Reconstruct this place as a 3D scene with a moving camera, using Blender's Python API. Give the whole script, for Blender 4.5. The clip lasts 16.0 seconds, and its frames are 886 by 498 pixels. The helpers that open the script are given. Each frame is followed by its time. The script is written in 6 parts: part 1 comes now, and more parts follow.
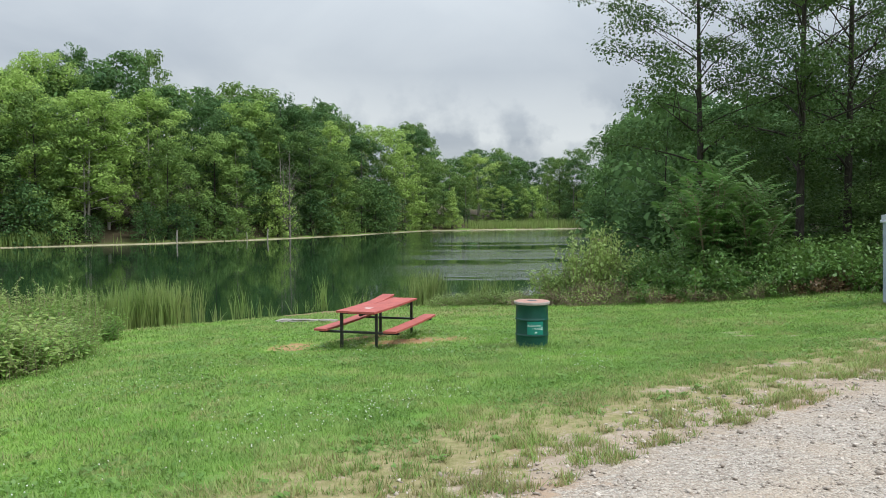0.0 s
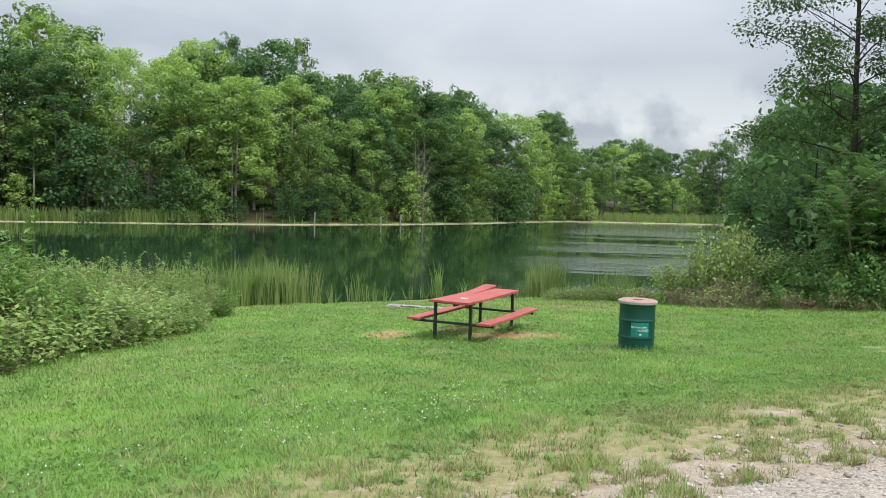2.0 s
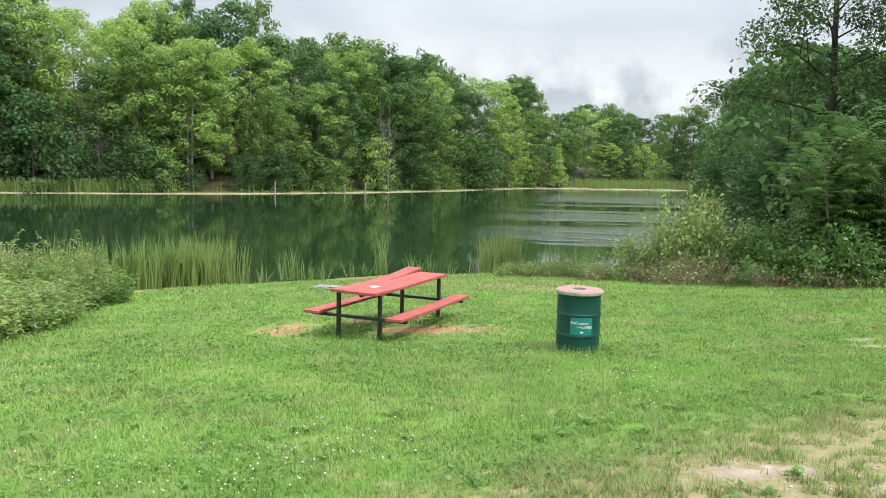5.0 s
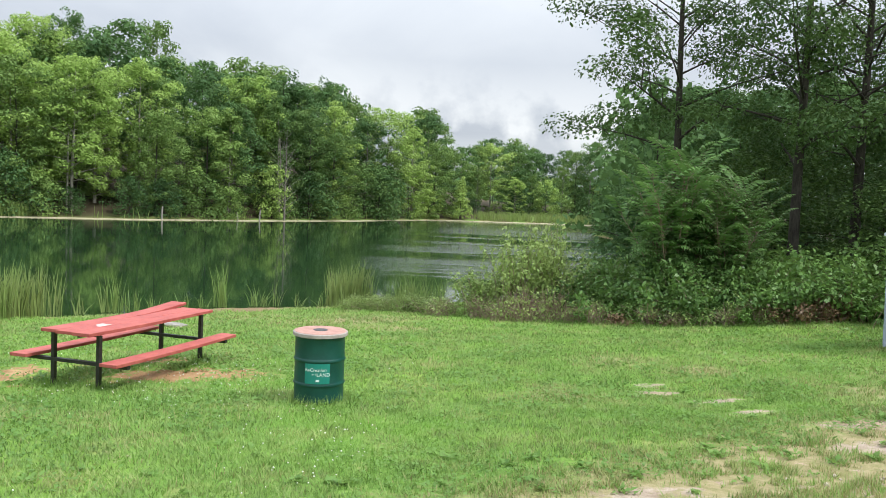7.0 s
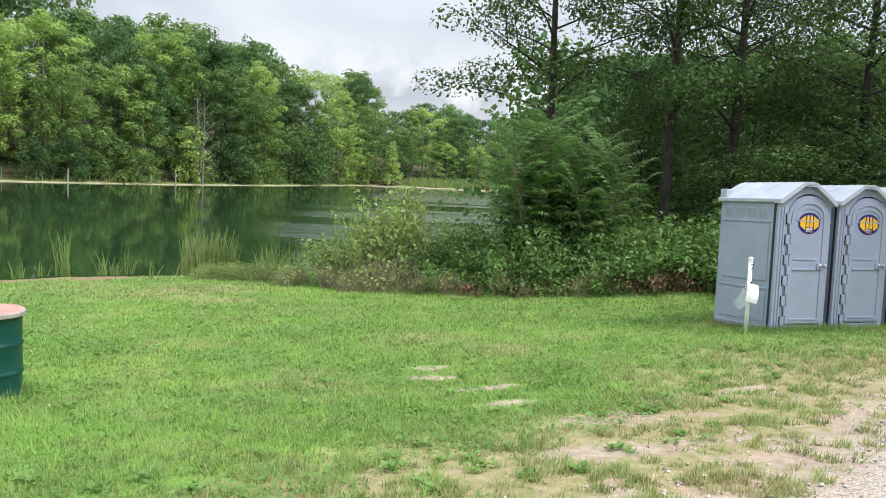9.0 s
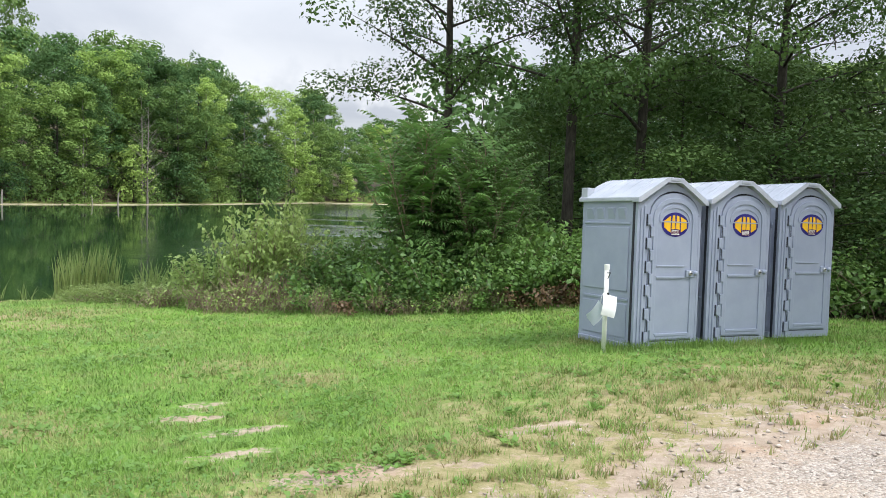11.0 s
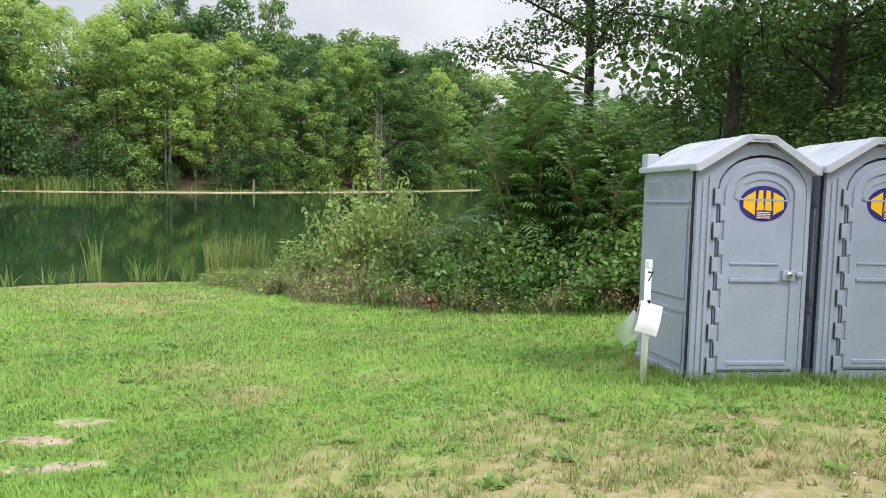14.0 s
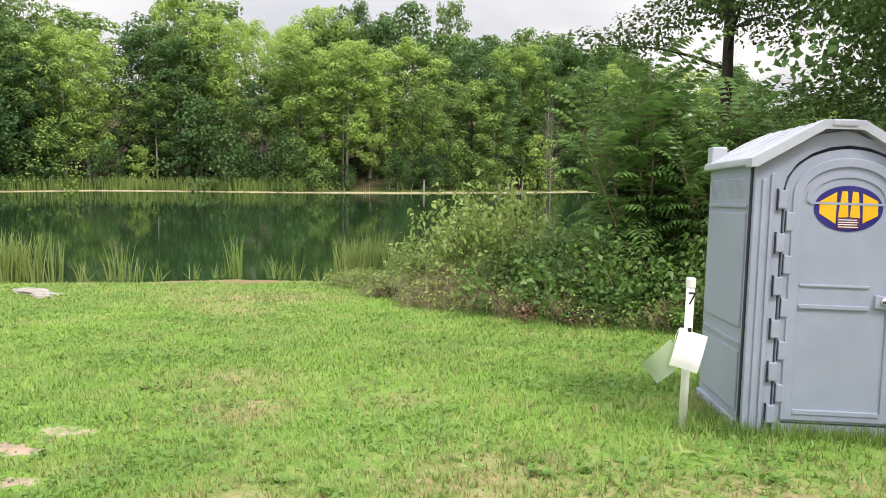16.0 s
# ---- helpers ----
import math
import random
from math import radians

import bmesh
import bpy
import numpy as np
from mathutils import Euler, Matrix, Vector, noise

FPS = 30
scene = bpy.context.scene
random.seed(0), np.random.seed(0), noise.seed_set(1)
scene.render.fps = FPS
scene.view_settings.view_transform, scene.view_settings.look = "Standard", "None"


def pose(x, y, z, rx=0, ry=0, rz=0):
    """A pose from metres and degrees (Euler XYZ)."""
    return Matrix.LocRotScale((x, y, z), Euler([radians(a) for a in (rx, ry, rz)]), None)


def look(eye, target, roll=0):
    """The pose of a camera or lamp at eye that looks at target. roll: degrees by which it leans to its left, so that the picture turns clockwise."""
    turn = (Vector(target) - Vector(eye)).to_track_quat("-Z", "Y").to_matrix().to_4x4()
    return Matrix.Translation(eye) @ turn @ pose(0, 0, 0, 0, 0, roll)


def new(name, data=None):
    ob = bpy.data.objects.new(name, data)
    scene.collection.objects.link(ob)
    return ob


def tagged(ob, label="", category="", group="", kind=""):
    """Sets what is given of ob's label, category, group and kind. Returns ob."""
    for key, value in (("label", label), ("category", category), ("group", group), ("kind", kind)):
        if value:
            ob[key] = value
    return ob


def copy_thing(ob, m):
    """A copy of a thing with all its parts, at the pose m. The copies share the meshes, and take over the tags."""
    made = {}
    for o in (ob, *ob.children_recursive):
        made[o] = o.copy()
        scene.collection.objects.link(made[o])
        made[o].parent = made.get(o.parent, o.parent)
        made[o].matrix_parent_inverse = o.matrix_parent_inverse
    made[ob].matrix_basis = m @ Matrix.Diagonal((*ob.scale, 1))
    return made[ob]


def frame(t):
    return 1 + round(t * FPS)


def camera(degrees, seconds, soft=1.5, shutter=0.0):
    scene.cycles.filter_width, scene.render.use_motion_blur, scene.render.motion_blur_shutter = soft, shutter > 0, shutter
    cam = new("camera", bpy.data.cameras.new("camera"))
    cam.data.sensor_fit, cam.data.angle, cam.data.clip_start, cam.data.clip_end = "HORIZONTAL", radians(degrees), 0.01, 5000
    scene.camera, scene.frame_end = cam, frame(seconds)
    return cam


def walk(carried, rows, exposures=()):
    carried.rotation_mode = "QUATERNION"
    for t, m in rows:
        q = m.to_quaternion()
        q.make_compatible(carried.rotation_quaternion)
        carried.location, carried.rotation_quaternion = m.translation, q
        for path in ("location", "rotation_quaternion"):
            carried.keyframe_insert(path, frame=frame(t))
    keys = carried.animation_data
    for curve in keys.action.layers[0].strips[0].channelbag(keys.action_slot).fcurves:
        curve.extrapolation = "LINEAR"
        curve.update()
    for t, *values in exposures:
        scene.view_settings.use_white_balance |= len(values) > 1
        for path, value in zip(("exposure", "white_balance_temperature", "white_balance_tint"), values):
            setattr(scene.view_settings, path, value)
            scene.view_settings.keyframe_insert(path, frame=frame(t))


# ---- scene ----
cam = camera(59.5, 16.0, soft=0.9)
METRES, EYE, TILT, LEAN, TURN = 16.9, 1.44, -2.35, 0.0, 0.0
ROWS = [
    (0.0, 0.0, 0.0, 0.0, -0.0, -0.46, 0.16),
    (0.5, 0.0024, -0.0005, -0.0021, 1.92, -0.13, 0.6),
    (1.0, 0.0083, 0.0116, -0.0028, 3.62, -0.03, -0.18),
    (1.5, 0.02, 0.0315, -0.0018, 5.7, -0.76, -1.47),
    (2.0, 0.0357, 0.046, -0.0002, 10.0, -1.42, -1.98),
    (2.5, 0.0347, 0.0642, -0.0009, 13.24, -2.54, -2.34),
    (3.0, 0.031, 0.0885, 0.0021, 12.49, -2.82, -1.79),
    (5.5, 0.0984, 0.2242, 0.0089, 4.16, -3.82, -1.66),
    (6.0, 0.1319, 0.2457, 0.0106, -1.48, -2.95, -2.93),
    (6.5, 0.1592, 0.2684, 0.0106, -1.89, -1.52, -3.36),
    (7.0, 0.191, 0.2895, 0.0097, 1.76, -1.25, -2.64),
    (7.5, 0.22, 0.313, 0.0085, 6.52, -1.87, -1.95),
    (8.0, 0.2539, 0.3342, 0.0099, 8.05, -3.16, -1.83),
    (8.5, 0.2901, 0.3545, 0.0102, 5.46, -4.61, -3.45),
    (9.0, 0.3265, 0.3759, 0.0124, -2.48, -3.52, -3.03),
    (9.5, 0.3609, 0.3974, 0.011, -5.93, -2.82, -1.31),
    (12.0, 0.5051, 0.5092, 0.0073, -2.61, -2.12, -3.09),
    (12.5, 0.5343, 0.5348, 0.007, 0.28, -2.96, -2.9),
    (13.0, 0.5606, 0.5585, 0.0074, 5.0, -3.68, -2.36),
    (13.5, 0.5828, 0.5841, 0.0085, 9.29, -3.28, -1.24),
    (14.0, 0.6071, 0.6048, 0.008, 13.17, -3.77, -1.75),
    (14.5, 0.624, 0.628, 0.0083, 17.18, -4.42, -1.79),
    (15.0, 0.6433, 0.6489, 0.0083, 23.26, -4.53, -1.4),
    (15.5, 0.6587, 0.6661, 0.0094, 26.37, -4.28, -1.55),
    (16.0, 0.6713, 0.6855, 0.0115, 26.43, -4.16, -1.81),
]
EXPOSURES = [(0.0, -0.09, 6130, 6), (1.5, 0.0, 6130, 7), (3.2, 0.13, 6200, 7.5), (5.5, 0.33, 6250, 8), (7.0, 0.28, 6230, 8.5), (9.5, 0.34, 6200, 10.5), (12.5, 0.34, 6300, 11), (14.5, 0.38, 6550, 12), (16.0, 0.46, 6850, 13.5)]
walk(cam, [(t, pose(0, 0, EYE, TILT, LEAN, TURN) @ pose(METRES * x, METRES * y, METRES * z, 90 + pitch, roll, yaw)) for t, x, y, z, yaw, pitch, roll in ROWS],
     exposures=EXPOSURES)

# ---- world, sun and exposure ----
world = bpy.data.worlds.new("overcast_sky")
scene.world = world
world.use_nodes = True
wt = world.node_tree
wt.nodes.clear()


def wn(kind, **kw):
    n = wt.nodes.new(kind)
    for k, v in kw.items():
        n.inputs[k].default_value = v
    return n


w_out = wt.nodes.new("ShaderNodeOutputWorld")
w_bg = wt.nodes.new("ShaderNodeBackground")
w_sky = wt.nodes.new("ShaderNodeTexSky")
w_sky.sky_type, w_sky.sun_disc = "NISHITA", False
w_sky.sun_elevation, w_sky.sun_rotation = radians(55), radians(110)
w_dim = wt.nodes.new("ShaderNodeVectorMath")
w_dim.operation = "SCALE"
w_dim.inputs["Scale"].default_value = 0.06
wt.links.new(w_sky.outputs[0], w_dim.inputs[0])
w_co = wt.nodes.new("ShaderNodeTexCoord")
w_sep = wt.nodes.new("ShaderNodeSeparateXYZ")
wt.links.new(w_co.outputs["Generated"], w_sep.inputs[0])


def wmath(op, a, b=0.0, clamp=False):
    n = wt.nodes.new("ShaderNodeMath")
    n.operation, n.use_clamp = op, clamp
    for i, v in enumerate((a, b)):
        if isinstance(v, (int, float)):
            n.inputs[i].default_value = v
        else:
            wt.links.new(v, n.inputs[i])
    return n.outputs[0]


# cloud layer seen in perspective: direction divided by height
w_h = wmath("ADD", wmath("MAXIMUM", w_sep.outputs["Z"], 0.0), 0.17)
w_comb = wt.nodes.new("ShaderNodeCombineXYZ")
wt.links.new(wmath("DIVIDE", w_sep.outputs["X"], w_h), w_comb.inputs[0])
wt.links.new(wmath("DIVIDE", w_sep.outputs["Y"], w_h), w_comb.inputs[1])
w_n1 = wn("ShaderNodeTexNoise", Scale=0.62, Detail=8.0, Roughness=0.52, Distortion=0.6)
wt.links.new(w_comb.outputs[0], w_n1.inputs["Vector"])
w_ramp = wt.nodes.new("ShaderNodeValToRGB")
w_ramp.color_ramp.elements[0].position, w_ramp.color_ramp.elements[0].color = 0.35, (0.60, 0.635, 0.70, 1)
w_ramp.color_ramp.elements[1].position, w_ramp.color_ramp.elements[1].color = 0.60, (0.84, 0.86, 0.89, 1)
wt.links.new(w_n1.outputs["Fac"], w_ramp.inputs["Fac"])
# low bright cumulus near the horizon
w_n2 = wn("ShaderNodeTexNoise", Scale=9.0, Detail=6.0, Roughness=0.55)
wt.links.new(w_co.outputs["Generated"], w_n2.inputs["Vector"])
w_low = wmath("SUBTRACT", 1.0, wmath("MULTIPLY", wmath("ABSOLUTE", wmath("SUBTRACT", w_sep.outputs["Z"], 0.09)), 12.0), True)
w_cum = wmath("MULTIPLY", w_low, wmath("MULTIPLY", wmath("SUBTRACT", w_n2.outputs["Fac"], 0.45), 9.0, True), True)
w_mix = wt.nodes.new("ShaderNodeMix")
w_mix.data_type = "RGBA"
wt.links.new(w_cum, w_mix.inputs["Factor"])
wt.links.new(w_ramp.outputs["Color"], w_mix.inputs[6])
w_mix.inputs[7].default_value = (1.12, 1.12, 1.11, 1)
# an overcast sky is about three times as bright overhead as at the horizon
w_grad = wmath("ADD", 0.80, wmath("MULTIPLY", wmath("POWER", wmath("MAXIMUM", w_sep.outputs["Z"], 0.0), 1.3), 2.5))
w_scl = wt.nodes.new("ShaderNodeVectorMath")
w_scl.operation = "SCALE"
wt.links.new(w_mix.outputs[2], w_scl.inputs[0])
wt.links.new(w_grad, w_scl.inputs["Scale"])
w_add = wt.nodes.new("ShaderNodeMix")
w_add.data_type = "RGBA"
w_add.inputs["Factor"].default_value = 0.9
wt.links.new(w_dim.outputs[0], w_add.inputs[6])
wt.links.new(w_scl.outputs[0], w_add.inputs[7])
wt.links.new(w_add.outputs[2], w_bg.inputs["Color"])
w_bg.inputs["Strength"].default_value = 0.85
wt.links.new(w_bg.outputs[0], w_out.inputs[0])

sun_data = bpy.data.lights.new("sun", "SUN")
sun_data.energy, sun_data.angle, sun_data.color = 2.7, radians(11), (1.0, 0.96, 0.9)
sun = new("sun", sun_data)
sun.matrix_world = look((27, -10, 41), (0, 0, 0))


# ---- materials ----
class Nodes:
    """Short hand for building one material's node tree."""

    def __init__(self, name):
        self.mat = bpy.data.materials.new(name)
        self.mat.use_nodes = True
        self.t = self.mat.node_tree
        self.b = self.t.nodes["Principled BSDF"]
        self.out = self.t.nodes["Material Output"]
        self.co = self.t.nodes.new("ShaderNodeTexCoord")

    def put(self, sock, v):
        if isinstance(v, (int, float)):
            sock.default_value = v
        elif isinstance(v, tuple):
            sock.default_value = (*v, 1.0) if len(v) == 3 and sock.type == "RGBA" else v
        else:
            self.t.links.new(v, sock)

    def noise(self, scale, detail=3.0, rough=0.6, space="Object", vec=None, dist=0.0):
        n = self.t.nodes.new("ShaderNodeTexNoise")
        self.t.links.new(vec if vec is not None else self.co.outputs[space], n.inputs["Vector"])
        n.inputs["Scale"].default_value, n.inputs["Detail"].default_value = scale, detail
        n.inputs["Roughness"].default_value, n.inputs["Distortion"].default_value = rough, dist
        return n.outputs["Fac"]

    def voronoi(self, scale, out="Distance", feature="F1", space="Object"):
        n = self.t.nodes.new("ShaderNodeTexVoronoi")
        n.feature = feature
        self.t.links.new(self.co.outputs[space], n.inputs["Vector"])
        n.inputs["Scale"].default_value = scale
        return n.outputs[out]

    def stretch(self, sx, sy, sz, space="Object"):
        n = self.t.nodes.new("ShaderNodeMapping")
        self.t.links.new(self.co.outputs[space], n.inputs["Vector"])
        n.inputs["Scale"].default_value = (sx, sy, sz)
        return n.outputs[0]

    def math(self, op, a, b=0.0, clamp=False):
        n = self.t.nodes.new("ShaderNodeMath")
        n.operation, n.use_clamp = op, clamp
        self.put(n.inputs[0], a)
        self.put(n.inputs[1], b)
        return n.outputs[0]

    def span(self, v, lo, hi, a=0.0, b=1.0):
        n = self.t.nodes.new("ShaderNodeMapRange")
        n.clamp = True
        self.put(n.inputs[0], v)
        for i, q in enumerate((lo, hi, a, b)):
            self.put(n.inputs[i + 1], q)
        return n.outputs[0]

    def mix(self, f, a, b):
        n = self.t.nodes.new("ShaderNodeMix")
        n.data_type = "RGBA"
        self.put(n.inputs["Factor"], f)
        self.put(n.inputs[6], a)
        self.put(n.inputs[7], b)
        return n.outputs[2]

    def random(self):
        n = self.t.nodes.new("ShaderNodeObjectInfo")
        return n.outputs["Random"]

    def island(self):
        n = self.t.nodes.new("ShaderNodeNewGeometry")
        return n.outputs["Random Per Island"]

    def attr(self, name):
        n = self.t.nodes.new("ShaderNodeAttribute")
        n.attribute_name = name
        return n.outputs["Fac"]

    def bump(self, height, strength=0.3, dist=0.02):
        n = self.t.nodes.new("ShaderNodeBump")
        self.put(n.inputs["Height"], height)
        n.inputs["Strength"].default_value, n.inputs["Distance"].default_value = strength, dist
        self.t.links.new(n.outputs[0], self.b.inputs["Normal"])

    def done(self, color, rough=0.7, metal=0.0, spec=0.5):
        self.put(self.b.inputs["Base Color"], color)
        self.put(self.b.inputs["Roughness"], rough)
        self.b.inputs["Metallic"].default_value = metal
        self.b.inputs["Specular IOR Level"].default_value = spec
        return self.mat


def leaf_material(name, dark, light, pale, through_light=0.35, gloss=0.45, spec=0.35):
    """Foliage: colour differs from plant to plant, from leaf to leaf and in drifts over a crown; light shines through the blades."""
    n = Nodes(name)
    f = n.math("ADD", n.math("MULTIPLY", n.random(), 0.78), n.math("MULTIPLY", n.island(), 0.22))
    c = n.mix(f, dark, light)
    drift = n.span(n.noise(0.45, 3.0), 0.42, 0.68)
    c = n.mix(n.math("MULTIPLY", drift, 0.3), c, pale)
    n.done(c, gloss, 0.0, spec)
    tr = n.t.nodes.new("ShaderNodeBsdfTranslucent")
    n.put(tr.inputs["Color"], n.mix(0.5, c, pale))
    m = n.t.nodes.new("ShaderNodeMixShader")
    m.inputs[0].default_value = through_light
    n.t.links.new(n.b.outputs[0], m.inputs[1])
    n.t.links.new(tr.outputs[0], m.inputs[2])
    n.t.links.new(m.outputs[0], n.out.inputs["Surface"])
    return n.mat


LEAF_MID = leaf_material("leaf_mid", (0.058, 0.128, 0.038), (0.235, 0.355, 0.092), (0.29, 0.40, 0.115), 0.30, 0.65, 0.15)
LEAF_DARK = leaf_material("leaf_dark", (0.030, 0.082, 0.034), (0.135, 0.245, 0.074), (0.19, 0.30, 0.095), 0.28, 0.65, 0.15)
LEAF_LIGHT = leaf_material("leaf_light", (0.25, 0.39, 0.085), (0.38, 0.52, 0.14), (0.43, 0.55, 0.17), 0.35, 0.65, 0.15)
LEAF_NEAR = leaf_material("leaf_near", (0.031, 0.074, 0.021), (0.102, 0.176, 0.046), (0.14, 0.21, 0.06), 0.22, 0.6, 0.15)
LEAF_BUSH = leaf_material("leaf_bush", (0.10, 0.215, 0.042), (0.26, 0.43, 0.095), (0.33, 0.47, 0.12), 0.35)
LEAF_BRAMBLE = leaf_material("leaf_bramble", (0.058, 0.135, 0.033), (0.185, 0.33, 0.074), (0.26, 0.38, 0.095), 0.3)
LEAF_OLIVE = leaf_material("leaf_olive", (0.18, 0.29, 0.07), (0.37, 0.48, 0.14), (0.44, 0.51, 0.20), 0.35)
LEAF_SUMAC = leaf_material("leaf_sumac", (0.082, 0.182, 0.050), (0.190, 0.345, 0.095), (0.25, 0.40, 0.12), 0.3)
LEAF_REED = leaf_material("leaf_reed", (0.15, 0.26, 0.06), (0.28, 0.39, 0.11), (0.42, 0.42, 0.19), 0.35)
LEAF_BROWN = leaf_material("leaf_brown", (0.085, 0.052, 0.028), (0.19, 0.118, 0.062), (0.19, 0.14, 0.07), 0.2)


def grass_material(name, dark, light, yellow, lush):
    """Blades whose colour drifts over the lawn in patches of several sizes."""
    n = Nodes(name)
    c = n.mix(n.span(n.island(), 0.0, 1.0, 0.25, 0.85), dark, light)
    c = n.mix(n.span(n.noise(0.45, 4, 0.65), 0.46, 0.60, 0.0, 0.8), c, lush)
    c = n.mix(n.span(n.noise(0.75, 4, 0.6, dist=0.4), 0.50, 0.64, 0.0, 0.55), c, (0.36, 0.47, 0.15))
    c = n.mix(n.span(n.noise(1.3, 4, 0.65), 0.50, 0.64, 0.0, 0.65), c, yellow)
    c = n.mix(n.span(n.noise(2.6, 5, 0.65), 0.52, 0.64, 0.0, 0.75), c, dark)
    n.done(c, 0.5, 0, 0.3)
    tr = n.t.nodes.new("ShaderNodeBsdfTranslucent")
    n.put(tr.inputs["Color"], c)
    m = n.t.nodes.new("ShaderNodeMixShader")
    m.inputs[0].default_value = 0.35
    n.t.links.new(n.b.outputs[0], m.inputs[1])
    n.t.links.new(tr.outputs[0], m.inputs[2])
    n.t.links.new(m.outputs[0], n.out.inputs["Surface"])
    return n.mat


GRASS_BLADE = grass_material("grass_blade", (0.098, 0.190, 0.040), (0.275, 0.405, 0.102), (0.46, 0.43, 0.20), (0.235, 0.410, 0.075))
GRASS_DRY = grass_material("grass_dry", (0.24, 0.22, 0.09), (0.42, 0.36, 0.18), (0.44, 0.38, 0.2), (0.33, 0.33, 0.13))


def bark_material(name, a, b):
    n = Nodes(name)
    g = n.noise(14, 5, 0.7, vec=n.stretch(1, 1, 0.25))
    n.bump(g, 0.6, 0.02)
    return n.done(n.mix(n.span(g, 0.35, 0.7), a, b), 0.9, 0, 0.2)


BARK_DARK = bark_material("bark_dark", (0.030, 0.027, 0.022), (0.085, 0.075, 0.062))
BARK_PALE = bark_material("bark_pale", (0.24, 0.22, 0.18), (0.46, 0.43, 0.37))
BARK_GREY = bark_material("bark_grey", (0.17, 0.15, 0.13), (0.32, 0.29, 0.26))
TWIG_DRY = bark_material("twig_dry", (0.22, 0.15, 0.11), (0.42, 0.33, 0.25))


def ground_material():
    n = Nodes("lawn_dirt_and_gravel")
    big, mid, fine = n.noise(0.35, 4, 0.6), n.noise(2.2, 4, 0.65), n.noise(26, 4, 0.7)
    grass = n.mix(n.span(fine, 0.3, 0.72), (0.085, 0.175, 0.030), (0.20, 0.34, 0.065))
    grass = n.mix(n.span(big, 0.45, 0.68, 0.0, 0.55), grass, (0.25, 0.39, 0.06))
    grass = n.mix(n.span(mid, 0.56, 0.72, 0.0, 0.5), grass, (0.40, 0.38, 0.16))
    dry = n.mix(n.span(n.noise(9, 4, 0.7), 0.35, 0.65), (0.22, 0.21, 0.085), (0.36, 0.30, 0.17))
    dirt = n.mix(n.span(n.noise(6, 5, 0.7), 0.35, 0.68), (0.29, 0.225, 0.165), (0.47, 0.385, 0.305))
    dirt = n.mix(n.span(n.noise(1.1, 2, 0.5), 0.52, 0.68, 0.0, 0.45), dirt, (0.47, 0.30, 0.19))
    cell = n.voronoi(42, "Color")
    sep = n.t.nodes.new("ShaderNodeSeparateColor")
    n.t.links.new(cell, sep.inputs[0])
    gravel = n.mix(sep.outputs[0], (0.30, 0.25, 0.205), (0.58, 0.515, 0.45))
    gravel = n.mix(n.span(n.noise(0.9, 4, 0.6), 0.46, 0.68, 0.0, 0.6), gravel, (0.52, 0.41, 0.31))
    wear, stone, earth = n.attr("wear"), n.attr("gravel"), n.attr("earth")
    ragged = n.math("ADD", n.math("MULTIPLY", n.noise(5.6, 5, 0.75), 1.1), n.math("MULTIPLY", n.noise(0.9, 3, 0.6), 0.5))
    dryf = n.span(n.math("ADD", n.math("MULTIPLY", wear, 1.15), n.math("SUBTRACT", ragged, 0.8)), 0.15, 0.5)
    bare = n.span(n.math("ADD", n.math("ADD", n.math("MULTIPLY", wear, 1.0), n.math("MULTIPLY", stone, 0.8)), n.math("MULTIPLY", n.math("SUBTRACT", ragged, 0.8), 2.2)), 0.86, 1.02)
    bare = n.math("MAXIMUM", bare, n.span(n.math("ADD", earth, n.math("MULTIPLY", n.math("SUBTRACT", ragged, 0.8), 2.2)), 0.38, 0.62))
    rock = n.span(n.math("ADD", stone, n.math("MULTIPLY", n.math("SUBTRACT", ragged, 0.8), 1.5)), 0.42, 0.80)
    c = n.mix(dryf, grass, dry)
    rust = n.mix(n.span(n.noise(5, 4, 0.7), 0.35, 0.68), (0.30, 0.17, 0.085), (0.46, 0.30, 0.16))
    c = n.mix(bare, c, n.mix(n.attr("rust"), dirt, rust))
    c = n.mix(rock, c, gravel)
    # leaf litter under the woods
    c = n.mix(n.attr("wood"), c, n.mix(fine, (0.04, 0.035, 0.02), (0.10, 0.08, 0.045)))
    # wet mud at the waterline
    c = n.mix(n.attr("mud"), c, n.mix(mid, (0.16, 0.11, 0.06), (0.33, 0.24, 0.14)))
    edge = n.voronoi(42, "Distance")
    n.bump(n.math("ADD", n.math("MULTIPLY", fine, 0.7), n.math("MULTIPLY", n.math("MULTIPLY", edge, rock), -0.9)), 0.9, 0.03)
    return n.done(c, 0.92, 0, 0.15)


